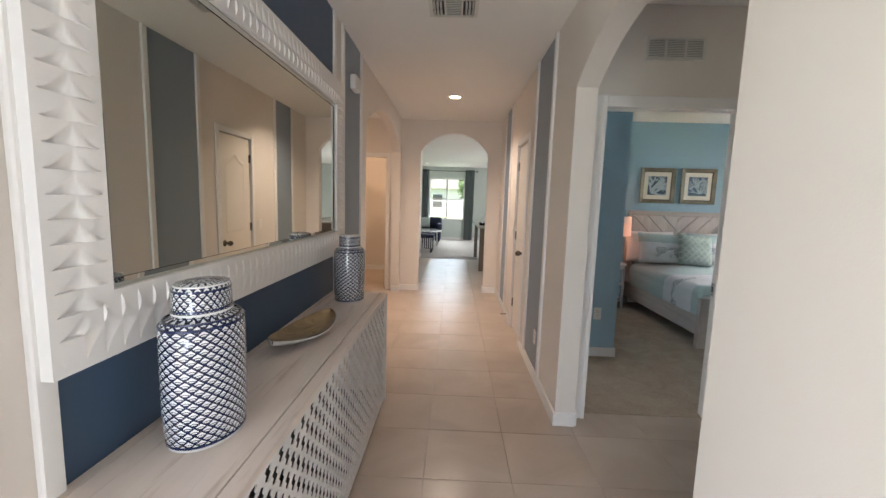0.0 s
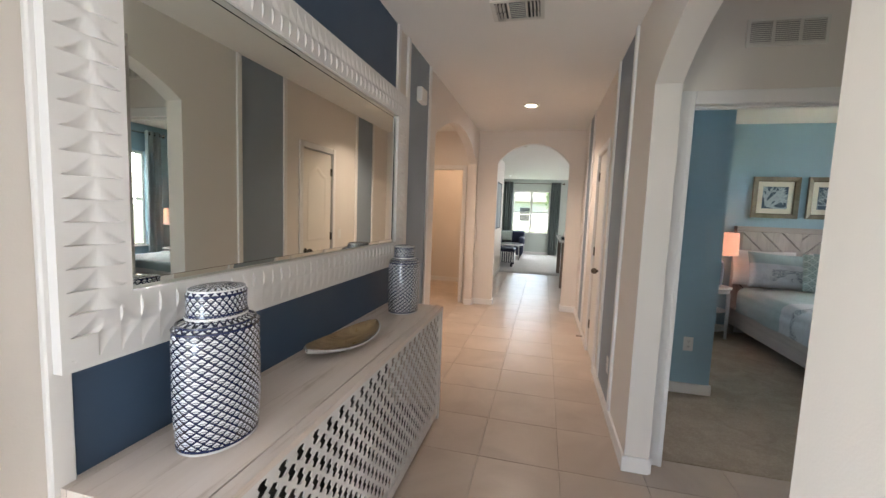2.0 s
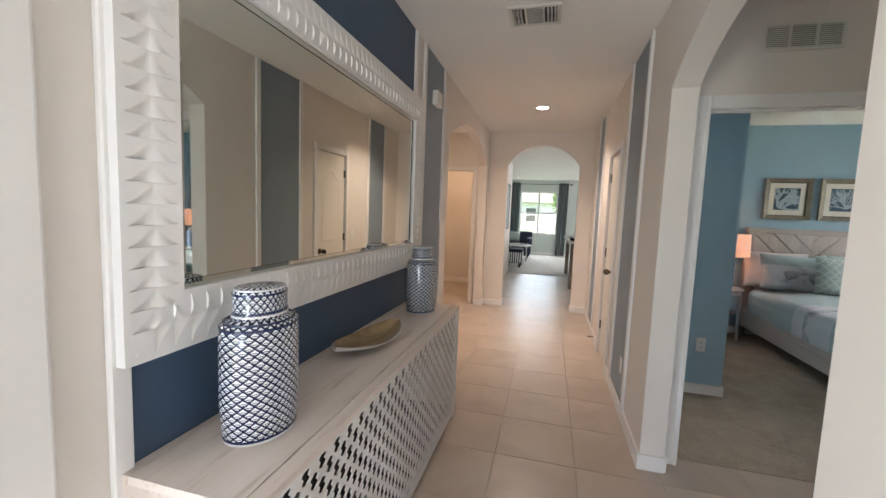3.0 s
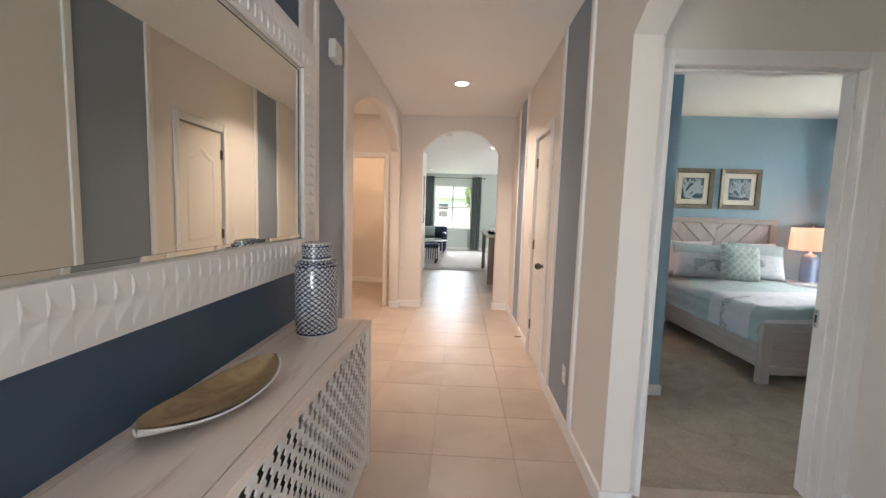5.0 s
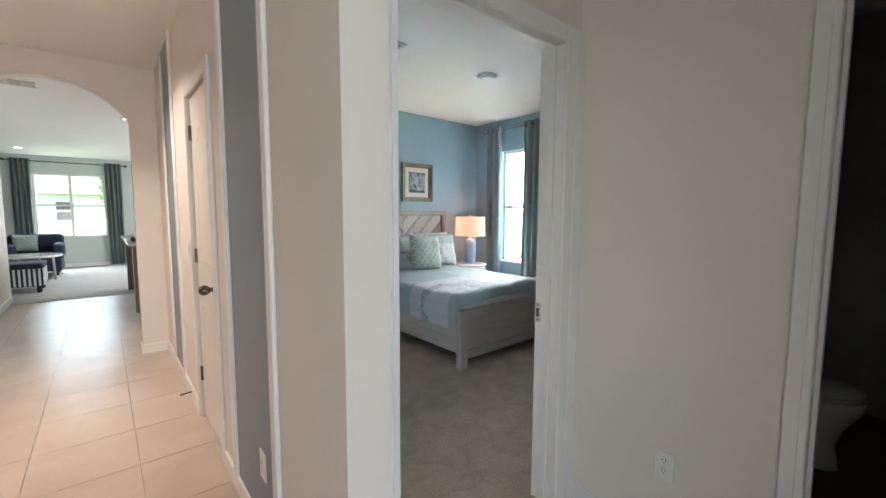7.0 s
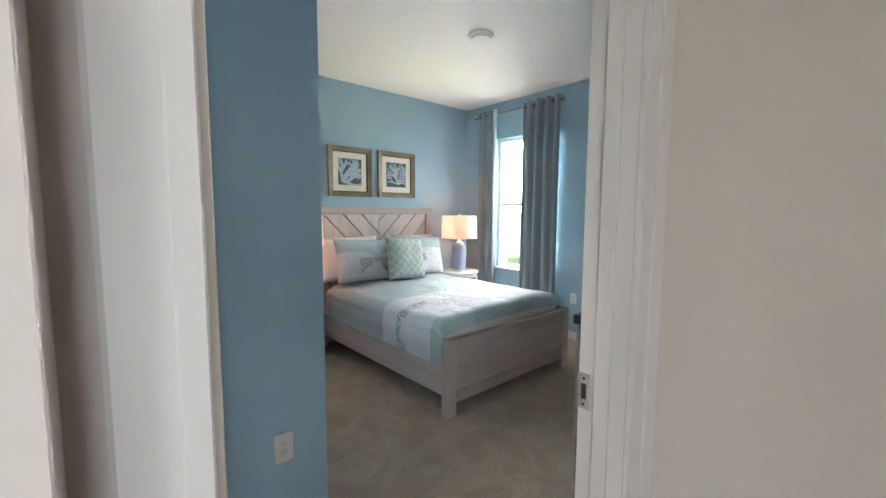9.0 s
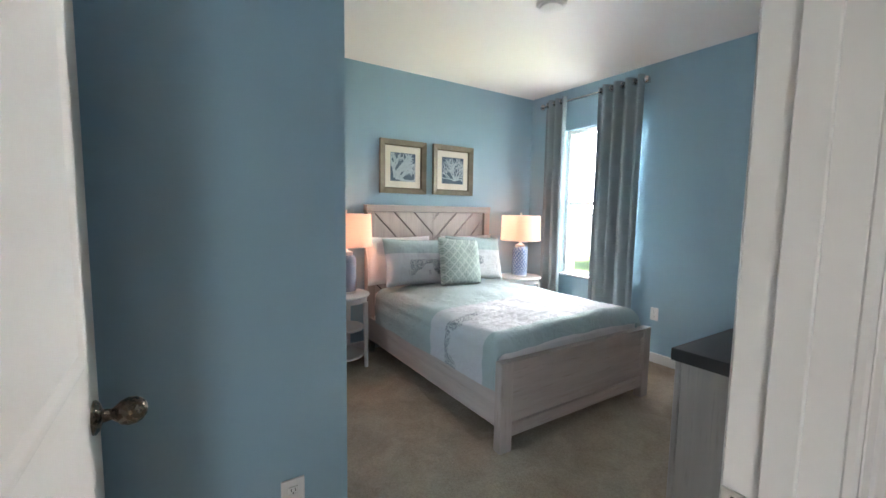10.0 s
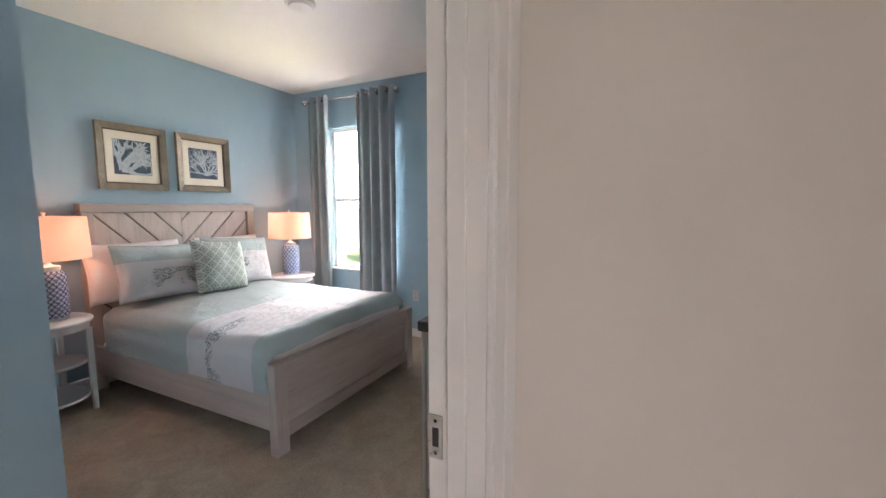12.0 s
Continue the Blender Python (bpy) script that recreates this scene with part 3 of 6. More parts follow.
for y0, y1 in ((4.712, 4.765), (5.325, 5.378), (6.88, 6.93), (7.42, 7.47)):
    flat_trim("trim", WR, -1, y0, y1, 0.088, H - 0.001)
# wide casing beside the entry
bm = boxes((WL, WL + 0.022, 2.20, 2.315, 0, H), bev=0.008, seg=2)
solid("trim", bm, TRIM, "wide white vertical casing by the entry", "trim")


def casing(axis, c, side, s0, s1, ztop, parent, w=0.062, t=0.016, name="casing"):
    """Flat stepped casing round an opening s0..s1, on the face c."""
    def place(sa, sb, za, zb, ta, tb):
        a, b = sorted((c + side * ta, c + side * tb))
        return (a, b, sa, sb, za, zb) if axis == "x" else (sa, sb, a, b, za, zb)
    for nm, rows in ((name, [(s0 - w, s0, 0, ztop + w)]), (name, [(s1, s1 + w, 0, ztop + w)]), ("head_" + name, [(s0, s1, ztop, ztop + w)])):
        bm = bmesh.new()
        for sa, sb, za, zb in rows:
            box(bm, *place(sa, sb, za, zb, 0.0005, t), bev=0.004)
            if zb - za > 1:
                mid = (sa + w * 0.62, sb) if sa < s0 - 1e-6 and sb <= s0 + 1e-6 else (sa, sb - w * 0.62)
                box(bm, *place(mid[0] + 0.002, mid[1] - 0.002, za, zb - 0.003, t, t + 0.003), bev=0.0014)
        part(nm, bm, TRIM, parent)


def knob(parent, at, axis):
    """A round door knob with its rose, standing out along axis."""
    m = Matrix.Translation(at) @ Vector((0, 0, 1)).rotation_difference(Vector(axis)).to_matrix().to_4x4()
    bm = lathe(bmesh.new(), [(0.0, 0), (0.033, 0.0), (0.033, 0.004), (0.026, 0.010), (0.013, 0.014), (0.011, 0.028), (0.015, 0.033), (0.023, 0.042), (0.0275, 0.054), (0.0265, 0.066), (0.021, 0.077), (0.012, 0.084), (0.0, 0.086)], 28, m)
    return part("knob", bm, BRONZE, parent, "aged bronze door knob", True)


def hinge(parent, x0, x1, y0, y1, z):
    bm = boxes((x0, x1, y0, y1, z - 0.045, z + 0.045), bev=0.002)
    return part("hinge", bm, BRONZE, parent, "bronze butt hinge")


# hall closet door, shut, two panels with an eyebrow top
door = thing("door_1", pose(0, 0, 0), "closed white two-panel door with an eyebrow-topped panel", "door", kind="structure")
casing("x", WR, -1, 5.655, 6.275, 2.045, door)
leaf = part("leaf", boxes((WR + 0.012, WR + 0.047, 5.660, 6.270, 0.012, 2.038), bev=0.002), DOORW, door)


def eyebrow(y0, y1, z0, z1, rise, n=14):
    pts = [(y0, z0), (y1, z0), (y1, z1)]
    for i in range(1, n):
        k = i / n
        y = y1 + (y0 - y1) * k
        pts.append((y, z1 + rise * (0.5 - 0.5 * math.cos(2 * math.pi * k)) ** 1.3))
    return pts + [(y0, z1)]


bm = bmesh.new()
ridge(bm, eyebrow(5.765, 6.165, 1.03, 1.78, 0.09), 0.045, 0.007, lambda s, z, o: Vector((WR + 0.0118 - o, s, z)))
part("upper_panel_moulding", bm, DOORW, leaf, smooth=True)
bm = bmesh.new()
ridge(bm, [(5.765, 0.22), (6.165, 0.22), (6.165, 0.80), (5.765, 0.80)], 0.045, 0.007, lambda s, z, o: Vector((WR + 0.0118 - o, s, z)))
part("lower_panel_moulding", bm, DOORW, leaf, smooth=True)
knob(leaf, (WR + 0.012, 5.735, 0.93), (-1, 0, 0))
for z in (0.30, 1.07, 1.83):
    hinge(leaf, WR - 0.003, WR + 0.011, 6.250, 6.276, z)
bm = tube(bmesh.new(), [(WR - 0.014, 6.60, 0.06), (WR - 0.085, 6.60, 0.055)], 0.006)
tagged(part("door_stop", bm, BRONZE), "small bronze spring door stop on the baseboard", "door stop")

# bedroom doorway with its leaf swung into the room
door = thing("door_2", pose(0, 0, 0), "white bedroom door standing open at a right angle", "door", kind="structure")
casing("y", 4.305, -1, 1.50, 2.334, 2.04, door, w=0.070)
part("corner_fillet", boxes((2.398, 2.4595, 4.2838, 4.3045, 0, 2.108), bev=0.001), TRIM, door)
casing("y", 4.42, 1, 1.475, 2.370, 2.06, door, name="inner_casing")
for nm, r in (("jamb", (1.4855, 1.50, 4.303, 4.422, 0, 2.0545)), ("jamb", (2.334, 2.3595, 4.303, 4.422, 0, 2.0545)), ("head_jamb", (1.50, 2.334, 4.303, 4.422, 2.04, 2.0545))):
    part(nm, boxes(r, bev=0.001), TRIM, door)
for nm, r in (("stop", (1.50, 1.510, 4.340, 4.378, 0, 2.04)), ("stop", (2.324, 2.334, 4.340, 4.378, 0, 2.04)), ("head_stop", (1.510, 2.324, 4.340, 4.378, 2.030, 2.04))):
    part(nm, boxes(r, bev=0.002), TRIM, door)
leaf = part("leaf", boxes((1.502, 1.537, 4.428, 5.245, 0.014, 2.036), bev=0.002), DOORW, door)
for xx, sgn in ((1.537, 1), (1.502, -1)):
    bm = bmesh.new()
    ridge(bm, eyebrow(4.54, 5.13, 1.03, 1.78, 0.09), 0.045, 0.007, lambda s, z, o: Vector((xx + sgn * o, s, z)))
    part("upper_panel_moulding", bm, DOORW, leaf, smooth=True)
    bm = bmesh.new()
    ridge(bm, [(4.54, 0.22), (5.13, 0.22), (5.13, 0.80), (4.54, 0.80)], 0.045, 0.007, lambda s, z, o: Vector((xx + sgn * o, s, z)))
    part("lower_panel_moulding", bm, DOORW, leaf, smooth=True)
    knob(leaf, (xx, 5.18, 0.915), (sgn, 0, 0))
for z in (0.25, 1.05, 1.84):
    hinge(leaf, 1.4985, 1.503, 4.405, 4.427, z)
strike = part("strike_plate", boxes((2.3300, 2.3338, 4.391, 4.4225, 0.850, 0.940), bev=0.001), STEEL, door, "brushed steel strike plate")
part("latch_hole", boxes((2.3290, 2.3300, 4.399, 4.412, 0.876, 0.914)), DARKSLOT, strike)
for z in (0.862, 0.928):
    part("screw", lathe(bmesh.new(), [(0.0, 0), (0.004, 0), (0.003, 0.0012), (0, 0.0015)], 10, Matrix.Translation((2.330, 4.406, z)) @ Matrix.Rotation(-math.pi / 2, 4, "Y")), BRONZE, strike)

# bathroom and powder room doorways
door = thing("door_3", pose(0, 0, 0), "white cased doorway into the unlit bathroom", "doorway", kind="structure")
casing("x", 2.46, -1, 2.76, 3.485, 2.035, door)
for nm, r in (("jamb", (2.458, 2.582, 2.7455, 2.76, 0, 2.0495)), ("jamb", (2.458, 2.582, 3.485, 3.4995, 0, 2.0495)), ("head_jamb", (2.458, 2.582, 2.76, 3.485, 2.035, 2.0495)), ("stop", (2.50, 2.535, 3.473, 3.485, 0, 2.035))):
    part(nm, boxes(r, bev=0.001), TRIM, door)
door = thing("door_4", pose(0, 0, 0), "white cased doorway with bare hinges into the warm-lit powder room", "doorway", kind="structure")
casing("y", 8.0, -1, -1.205, -0.49, 2.07, door)
for nm, r in (("jamb", (-1.2195, -1.205, 7.998, 8.122, 0, 2.0845)), ("jamb", (-0.49, -0.4755, 7.998, 8.122, 0, 2.0845)), ("head_jamb", (-1.205, -0.49, 7.998, 8.122, 2.07, 2.0845))):
    part(nm, boxes(r, bev=0.001), TRIM, door)
for z in (0.28, 1.06, 1.84):
    hinge(door, -0.493, -0.489, 8.09, 8.12, z)
bm = boxes((-0.525, -0.49, 8.13, 8.84, 0.012, 2.05), bev=0.002)
leaf = part("leaf", bm, DOORW, door)
knob(leaf, (-0.525, 8.775, 0.95), (-1, 0, 0))


# ---- windows ----
def window(name, axis, c0, c1, s0, s1, z0, z1, lights, label):
    """A hung window in an opening: frame, sashes and panes; c0 is the room side."""
    w = thing(name, pose(0, 0, 0), label, "window", kind="structure")
    cm = (c0 + c1) / 2 + 0.02

    def place(a, b, ca, cb, za, zb):
        return (ca, cb, a, b, za, zb) if axis == "x" else (a, b, ca, cb, za, zb)
    fr = part("window_frame", boxes(place(s0, s0 + 0.045, cm - 0.035, cm + 0.035, z0, z1), place(s1 - 0.045, s1, cm - 0.035, cm + 0.035, z0, z1),
                                    place(s0 + 0.045, s1 - 0.045, cm - 0.035, cm + 0.035, z0, z0 + 0.05), place(s0 + 0.045, s1 - 0.045, cm - 0.035, cm + 0.035, z1 - 0.045, z1), bev=0.003), PLASTIC, w)
    part("window_sill", boxes(place(s0 + 0.001, s1 - 0.001, c0 - 0.022, cm - 0.036, z0 - 0.0, z0 + 0.022), bev=0.005), TRIM, w)
    n = lights
    zm = z0 + (z1 - z0) * 0.5
    for i in range(n):
        a, b = s0 + 0.045 + (s1 - s0 - 0.09) * i / n, s0 + 0.045 + (s1 - s0 - 0.09) * (i + 1) / n
        if i:
            part("mullion", boxes(place(a - 0.03, a + 0.03, cm - 0.03, cm + 0.03, z0 + 0.05, z1 - 0.045), bev=0.003), PLASTIC, w)
        part("meeting_rail", boxes(place(a + 0.031 * (i > 0), b - 0.031 * (i < n - 1), cm - 0.025, cm + 0.025, zm - 0.022, zm + 0.022), bev=0.003), PLASTIC, w)
        for za, zb, off in ((z0 + 0.05, zm - 0.022, -0.006), (zm + 0.022, z1 - 0.045, 0.010)):
            p = part("pane", boxes(place(a + 0.03 * (i > 0), b - 0.03 * (i < n - 1), cm + off, cm + off + 0.004, za, zb)), GLASS, w)
            p.visible_shadow = False
    return w


window("window_1", "x", 5.23, 5.35, WY0, WY1, WZ0, WZ1, 1, "white single-hung bedroom window, bright daylight outside")
window("window_2", "y", LY, LY + 0.15, -0.36, 0.935, 0.74, 2.25, 2, "white double living room window with two hung sashes")


# ---- curtains ----
def curtain(name, label, material, m, width, height, folds, depth, seed, grommets=True):
    """A hung panel along local x, pleated in y, with its head at z = height."""
    rnd = random.Random(seed)
    c = thing(name, m, label, "curtain")
    ph = rnd.uniform(0, 6)
    bm = bmesh.new()
    nx, nz = folds * 14, 26
    grid = []
    for j in range(nz + 1):
        k = j / nz
        row = []
        for i in range(nx + 1):
            u = i / nx
            a = 2 * math.pi * folds * u
            low = 1 - k
            amp = depth * (0.85 + 0.25 * math.sin(3 * u * folds + ph) * low)
            x = (u - 0.5) * width * (1 + 0.05 * low * math.sin(2 * k + ph)) + 0.010 * low * math.sin(a * 0.5 + ph + 2 * k)
            y = amp * math.sin(a + 0.35 * low * math.sin(ph + 2.3 * u * folds))
            row.append(bm.verts.new((x, y, 0.02 + (height - 0.02) * k)))
        grid.append(row)
    for a, b in zip(grid, grid[1:]):
        for i in range(nx):
            bm.faces.new((a[i], a[i + 1], b[i + 1], b[i]))
    shell(bm, 0.004, (0, 1, 0))
    p = part("cloth", bm, material, c, smooth=True)
    if grommets:
        for i in range(folds * 2):
            x = ((i + 0.5) / (folds * 2) - 0.5) * width
            ring = bmesh.new()
            q = Matrix.Translation((x, 0, height - 0.045)) @ Matrix.Rotation(math.pi / 2, 4, "Y")
            lathe(ring, [(0.019, -0.005), (0.030, -0.005), (0.030, 0.005), (0.019, 0.005), (0.019, -0.005)], 18, q, cap=False)
            part("grommet", ring, CHROME, p, "polished metal grommet", True)
    return c


def rod(name, label, p0, p1, wall_pts, material=CHROME):
    r = thing(name, pose(0, 0, 0), label, "curtain rod")
    d = (Vector(p1) - Vector(p0)).normalized()
    part("pole", tube(bmesh.new(), [p0, p1], 0.011, 12), material, r, smooth=True)
    for p, s in ((p0, -1), (p1, 1)):
        m = Matrix.Translation(p) @ Vector((0, 0, 1)).rotation_difference(d * s).to_matrix().to_4x4()
        part("finial", lathe(bmesh.new(), [(0.0, 0), (0.014, 0.0), (0.014, 0.010), (0.022, 0.018), (0.033, 0.035), (0.033, 0.046), (0.022, 0.062), (0.0, 0.068)], 20, m), material, r, smooth=True)
    for a, b in wall_pts:
        part("bracket", tube(bmesh.new(), [a, b], 0.008, 8), material, r)
    return r


RX, RZ = 5.14, 2.495
rod("curtain_rod", "polished nickel curtain rod with round finials over the bedroom window", (RX, 6.315, RZ), (RX, 7.435, RZ), (((RX, 6.30, RZ), (5.229, 6.30, RZ)), ((RX, 7.43, RZ), (5.229, 7.43, RZ))))
curtain("curtain", "grey-blue grommet curtain panel gathered beside the bedroom window", CURT, pose(RX, 7.285, 0, 0, 0, 90), 0.28, RZ + 0.05, 3, 0.045, 3)
curtain("curtain", "grey-blue grommet curtain panel covering half the bedroom window", CURT, pose(RX, 6.53, 0, 0, 0, 90), 0.47, RZ + 0.05, 4, 0.052, 8)
rod("curtain_rod", "dark curtain rod over the living room window", (-0.75, LY - 0.10, 2.50), (1.32, LY - 0.10, 2.50), (((-0.70, LY - 0.10, 2.50), (-0.70, LY, 2.50)), ((1.27, LY - 0.10, 2.50), (1.27, LY, 2.50))), BRONZE)
curtain("curtain", "slate green curtain panel beside the living room window", CURT2, pose(-0.52, LY - 0.10, 0), 0.32, 2.55, 4, 0.05, 5, False)
curtain("curtain", "slate green curtain panel beside the living room window", CURT2, pose(1.11, LY - 0.10, 0), 0.32, 2.55, 4, 0.05, 6, False)


# ---- vents, lights, switches ----
def vent(name, label, m, w, h, cols, slats, back=DARKSLOT):
    """A louvred grille in local x and z, facing -y."""
    v = thing(name, m, label, "vent")
    part("backing", boxes((-w / 2 + 0.004, w / 2 - 0.004, -0.003, -0.001, -h / 2 + 0.004, h / 2 - 0.004)), back, v)
    b = 0.014
    part("frame", boxes((-w / 2, w / 2, -0.012, 0, h / 2 - b, h / 2), (-w / 2, w / 2, -0.012, 0, -h / 2, -h / 2 + b), (-w / 2, -w / 2 + b, -0.012, 0, -h / 2 + b, h / 2 - b), (w / 2 - b, w / 2, -0.012, 0, -h / 2 + b, h / 2 - b),
                        *[(x - 0.006, x + 0.006, -0.012, 0, -h / 2 + b, h / 2 - b) for x in (-w / 2 + w * (k + 1) / cols for k in range(cols - 1))]), VENTW, v)
    for i in range(slats):
        z = -h / 2 + b + (h - 2 * b) * (i + 0.5) / slats
        bm = bmesh.new()
        prism(bm, [(-w / 2 + b, -0.0016), (w / 2 - b, -0.0016), (w / 2 - b, 0.0016), (-w / 2 + b, 0.0016)], -0.0045, 0.0045, Matrix.Translation((0, -0.0075, z)) @ Matrix.Rotation(radians(30), 4, "X"))
        part("slat", bm, VENTW, v)
    return v


vent("return_vent", "white three-bay louvred return air grille over the bedroom door", pose(1.885, 4.304, 2.39), 0.355, 0.135, 3, 11, GREY)
def register(name, label, m, w, h):
    """A three-way ceiling register: straight louvres in the middle bay, blades turned outward in the side bays."""
    v = thing(name, m, label, "vent")
    part("backing", boxes((-w / 2 + 0.004, w / 2 - 0.004, -0.003, -0.001, -h / 2 + 0.004, h / 2 - 0.004)), DARKSLOT, v)
    b, c = 0.024, w * 0.17
    part("frame", boxes((-w / 2, w / 2, -0.010, 0, h / 2 - b, h / 2), (-w / 2, w / 2, -0.010, 0, -h / 2, -h / 2 + b), (-w / 2, -w / 2 + b, -0.010, 0, -h / 2 + b, h / 2 - b), (w / 2 - b, w / 2, -0.010, 0, -h / 2 + b, h / 2 - b),
                        (-c - 0.006, -c + 0.006, -0.014, 0, -h / 2 + b, h / 2 - b), (c - 0.006, c + 0.006, -0.014, 0, -h / 2 + b, h / 2 - b)), VENTW, v)
    for i in range(9):
        z = -h / 2 + b + (h - 2 * b) * (i + 0.5) / 9
        bm = prism(bmesh.new(), [(-c + 0.007, -0.0014), (c - 0.007, -0.0014), (c - 0.007, 0.0014), (-c + 0.007, 0.0014)], -0.0065, 0.0065, Matrix.Translation((0, -0.011, z)) @ Matrix.Rotation(radians(-48), 4, "X"))
        part("louvre", bm, VENTW, v)
    for s in (-1, 1):
        for i in range(3):
            x = s * (c + 0.016 + (w / 2 - b - c - 0.016) * (i + 0.5) / 3)
            for z0, z1 in ((-h / 2 + b, -0.008), (0.008, h / 2 - b)):
                bm = prism(bmesh.new(), [(-0.0014, z0), (0.0014, z0), (0.0014, z1), (-0.0014, z1)], -0.009, 0.009, Matrix.Translation((x, -0.013, 0)) @ Matrix.Rotation(radians(s * 35), 4, "Z"))
                part("blade", bm, VENTW, v)
    return v


register("ceiling_vent", "white three-way ceiling air register in the hall", pose(0.53, 4.39, H - 0.001, 90), 0.31, 0.25)
vent("ceiling_vent", "white ceiling air vent in the living room", pose(0.235, 9.30, H - 0.001, 90), 0.32, 0.22, 3, 6)
vent("ceiling_vent", "white ceiling air vent in the bedroom", pose(2.56, 6.07, H - 0.001, 90), 0.30, 0.20, 3, 6)


def can_light(x, y, label, lit=True):
    c = thing("can_light", pose(x, y, H), label, "ceiling light", "recessed ceiling lights")
    part("trim_ring", lathe(bmesh.new(), [(0.062, -0.001), (0.095, -0.001), (0.093, -0.008), (0.080, -0.011), (0.066, -0.007), (0.062, -0.001)], 36, cap=False), PLASTIC, c, smooth=True)
    part("lens", lathe(bmesh.new(), [(0.0, -0.0015), (0.0615, -0.0015), (0.0615, -0.004), (0.0, -0.005)], 32), GLOW if lit else PLASTIC, c, "glowing warm lens" if lit else "frosted white lens", True)
    return c


can_light(0.54, 6.60, "lit warm recessed can light in the hall ceiling")
can_light(-0.39, 15.3, "lit recessed can light in the living room ceiling")
can_light(1.20, 10.62, "lit recessed can light over the kitchen island")
bl = thing("flush_light", pose(3.706, 6.07, H), "unlit white flush disc light on the bedroom ceiling", "ceiling light")
part("base", lathe(bmesh.new(), [(0.0, 0), (0.095, 0), (0.096, -0.010), (0.088, -0.022), (0.0, -0.022)], 36), PLASTIC, bl, smooth=True)
part("lens", lathe(bmesh.new(), [(0.0, -0.0225), (0.075, -0.0225), (0.068, -0.034), (0.04, -0.040), (0.0, -0.042)], 36), PLASTIC, bl, smooth=True)


def outlet(m, label, kind="outlet"):
    """A wall plate in local x and z, facing -y."""
    o = thing("wall_outlet" if kind == "outlet" else "light_switch", m, label, kind)
    part("plate", boxes((-0.036, 0.036, -0.006, -0.0005, -0.058, 0.058), bev=0.003), PLASTIC, o)
    if kind == "outlet":
        for z in (-0.021, 0.021):
            s = part("socket", boxes((-0.015, 0.015, -0.0085, -0.006, z - 0.013, z + 0.013), bev=0.002), PLASTIC, o)
            for x in (-0.006, 0.006):
                part("slot", boxes((x - 0.0011, x + 0.0011, -0.0092, -0.0085, z - 0.002, z + 0.007)), DARKSLOT, s)
            part("ground_hole", boxes((-0.002, 0.002, -0.0092, -0.0085, z - 0.010, z - 0.006)), DARKSLOT, s)
    else:
        part("rocker", boxes((-0.016, 0.016, -0.010, -0.006, -0.032, 0.032), bev=0.002), PLASTIC, o)
    return o


outlet(pose(1.96, 5.447, 0.42), "white duplex outlet low on the blue closet wall")
outlet(pose(2.459, 3.885, 0.37, 0, 0, -90), "white duplex outlet low on the alcove wall")
outlet(pose(WR - 0.004, 4.91, 0.35, 0, 0, -90), "white outlet low on the blue-grey stripe")
outlet(pose(5.229, 6.126, 0.44, 0, 0, -90), "white outlet on the blue window wall")
outlet(pose(WR - 0.001, 6.47, 1.09, 0, 0, -90), "white rocker switch beside the closet door", "switch")
outlet(pose(WL + 0.001, 11.7, 1.09, 0, 0, 90), "white rocker switch at the end of the corridor wall", "switch")
outlet(pose(WL + 0.001, 11.2, 0.33, 0, 0, 90), "white outlet low on the corridor wall")
ch = thing("door_chime", pose(WL + 0.004, 4.965, 2.32), "white plastic door chime box on the blue-grey stripe", "door chime")
part("cover", boxes((0, 0.045, -0.075, 0.075, -0.055, 0.055), bev=0.008, seg=2), PLASTIC, ch)
part("grille", boxes(*[(0.045, 0.047, -0.05, 0.05, z - 0.002, z + 0.002) for z in (-0.03, -0.015, 0, 0.015, 0.03)]), VENTW, ch)


# ---- carved wall mirror ----
MY0, MY1, MZ0, MZ1, FY, FZ = 2.438, 4.572, 1.045, 2.199, 0.158, 0.156
mir = thing("wall_mirror", pose(0, 0, 0), "large wall mirror in a white carved wave-pattern frame", "mirror")
part("backing", boxes((WL + 0.0035, WL + 0.018, MY0 + 0.02, MY1 - 0.02, MZ0 + 0.02, MZ1 - 0.02)), INSIDE, mir)
part("glass", boxes((WL + 0.0185, WL + 0.024, MY0 + FY - 0.01, MY1 - FY + 0.01, MZ0 + FZ - 0.01, MZ1 - FZ + 0.01)), MIRROR, mir, "silvered mirror glass")
# bevelled edge of the glass
bm = bmesh.new()
for k in range(1):
    a = [(MY0 + FY, MZ0 + FZ), (MY1 - FY, MZ0 + FZ), (MY1 - FY, MZ1 - FZ), (MY0 + FY, MZ1 - FZ)]
    b = [(MY0 + FY + 0.022, MZ0 + FZ + 0.022), (MY1 - FY - 0.022, MZ0 + FZ + 0.022), (MY1 - FY - 0.022, MZ1 - FZ - 0.022), (MY0 + FY + 0.022, MZ1 - FZ - 0.022)]
    va = [bm.verts.new((WL + 0.0245, *p)) for p in a]
    vb = [bm.verts.new((WL + 0.0268, *p)) for p in b]
    for i in range(4):
        bm.faces.new((va[i], va[(i + 1) % 4], vb[(i + 1) % 4], vb[i]))
part("bevel", bm, MIRROR, mir, "bevelled glass edge")
PITCH, FRONT = 0.0505, WL + 0.050


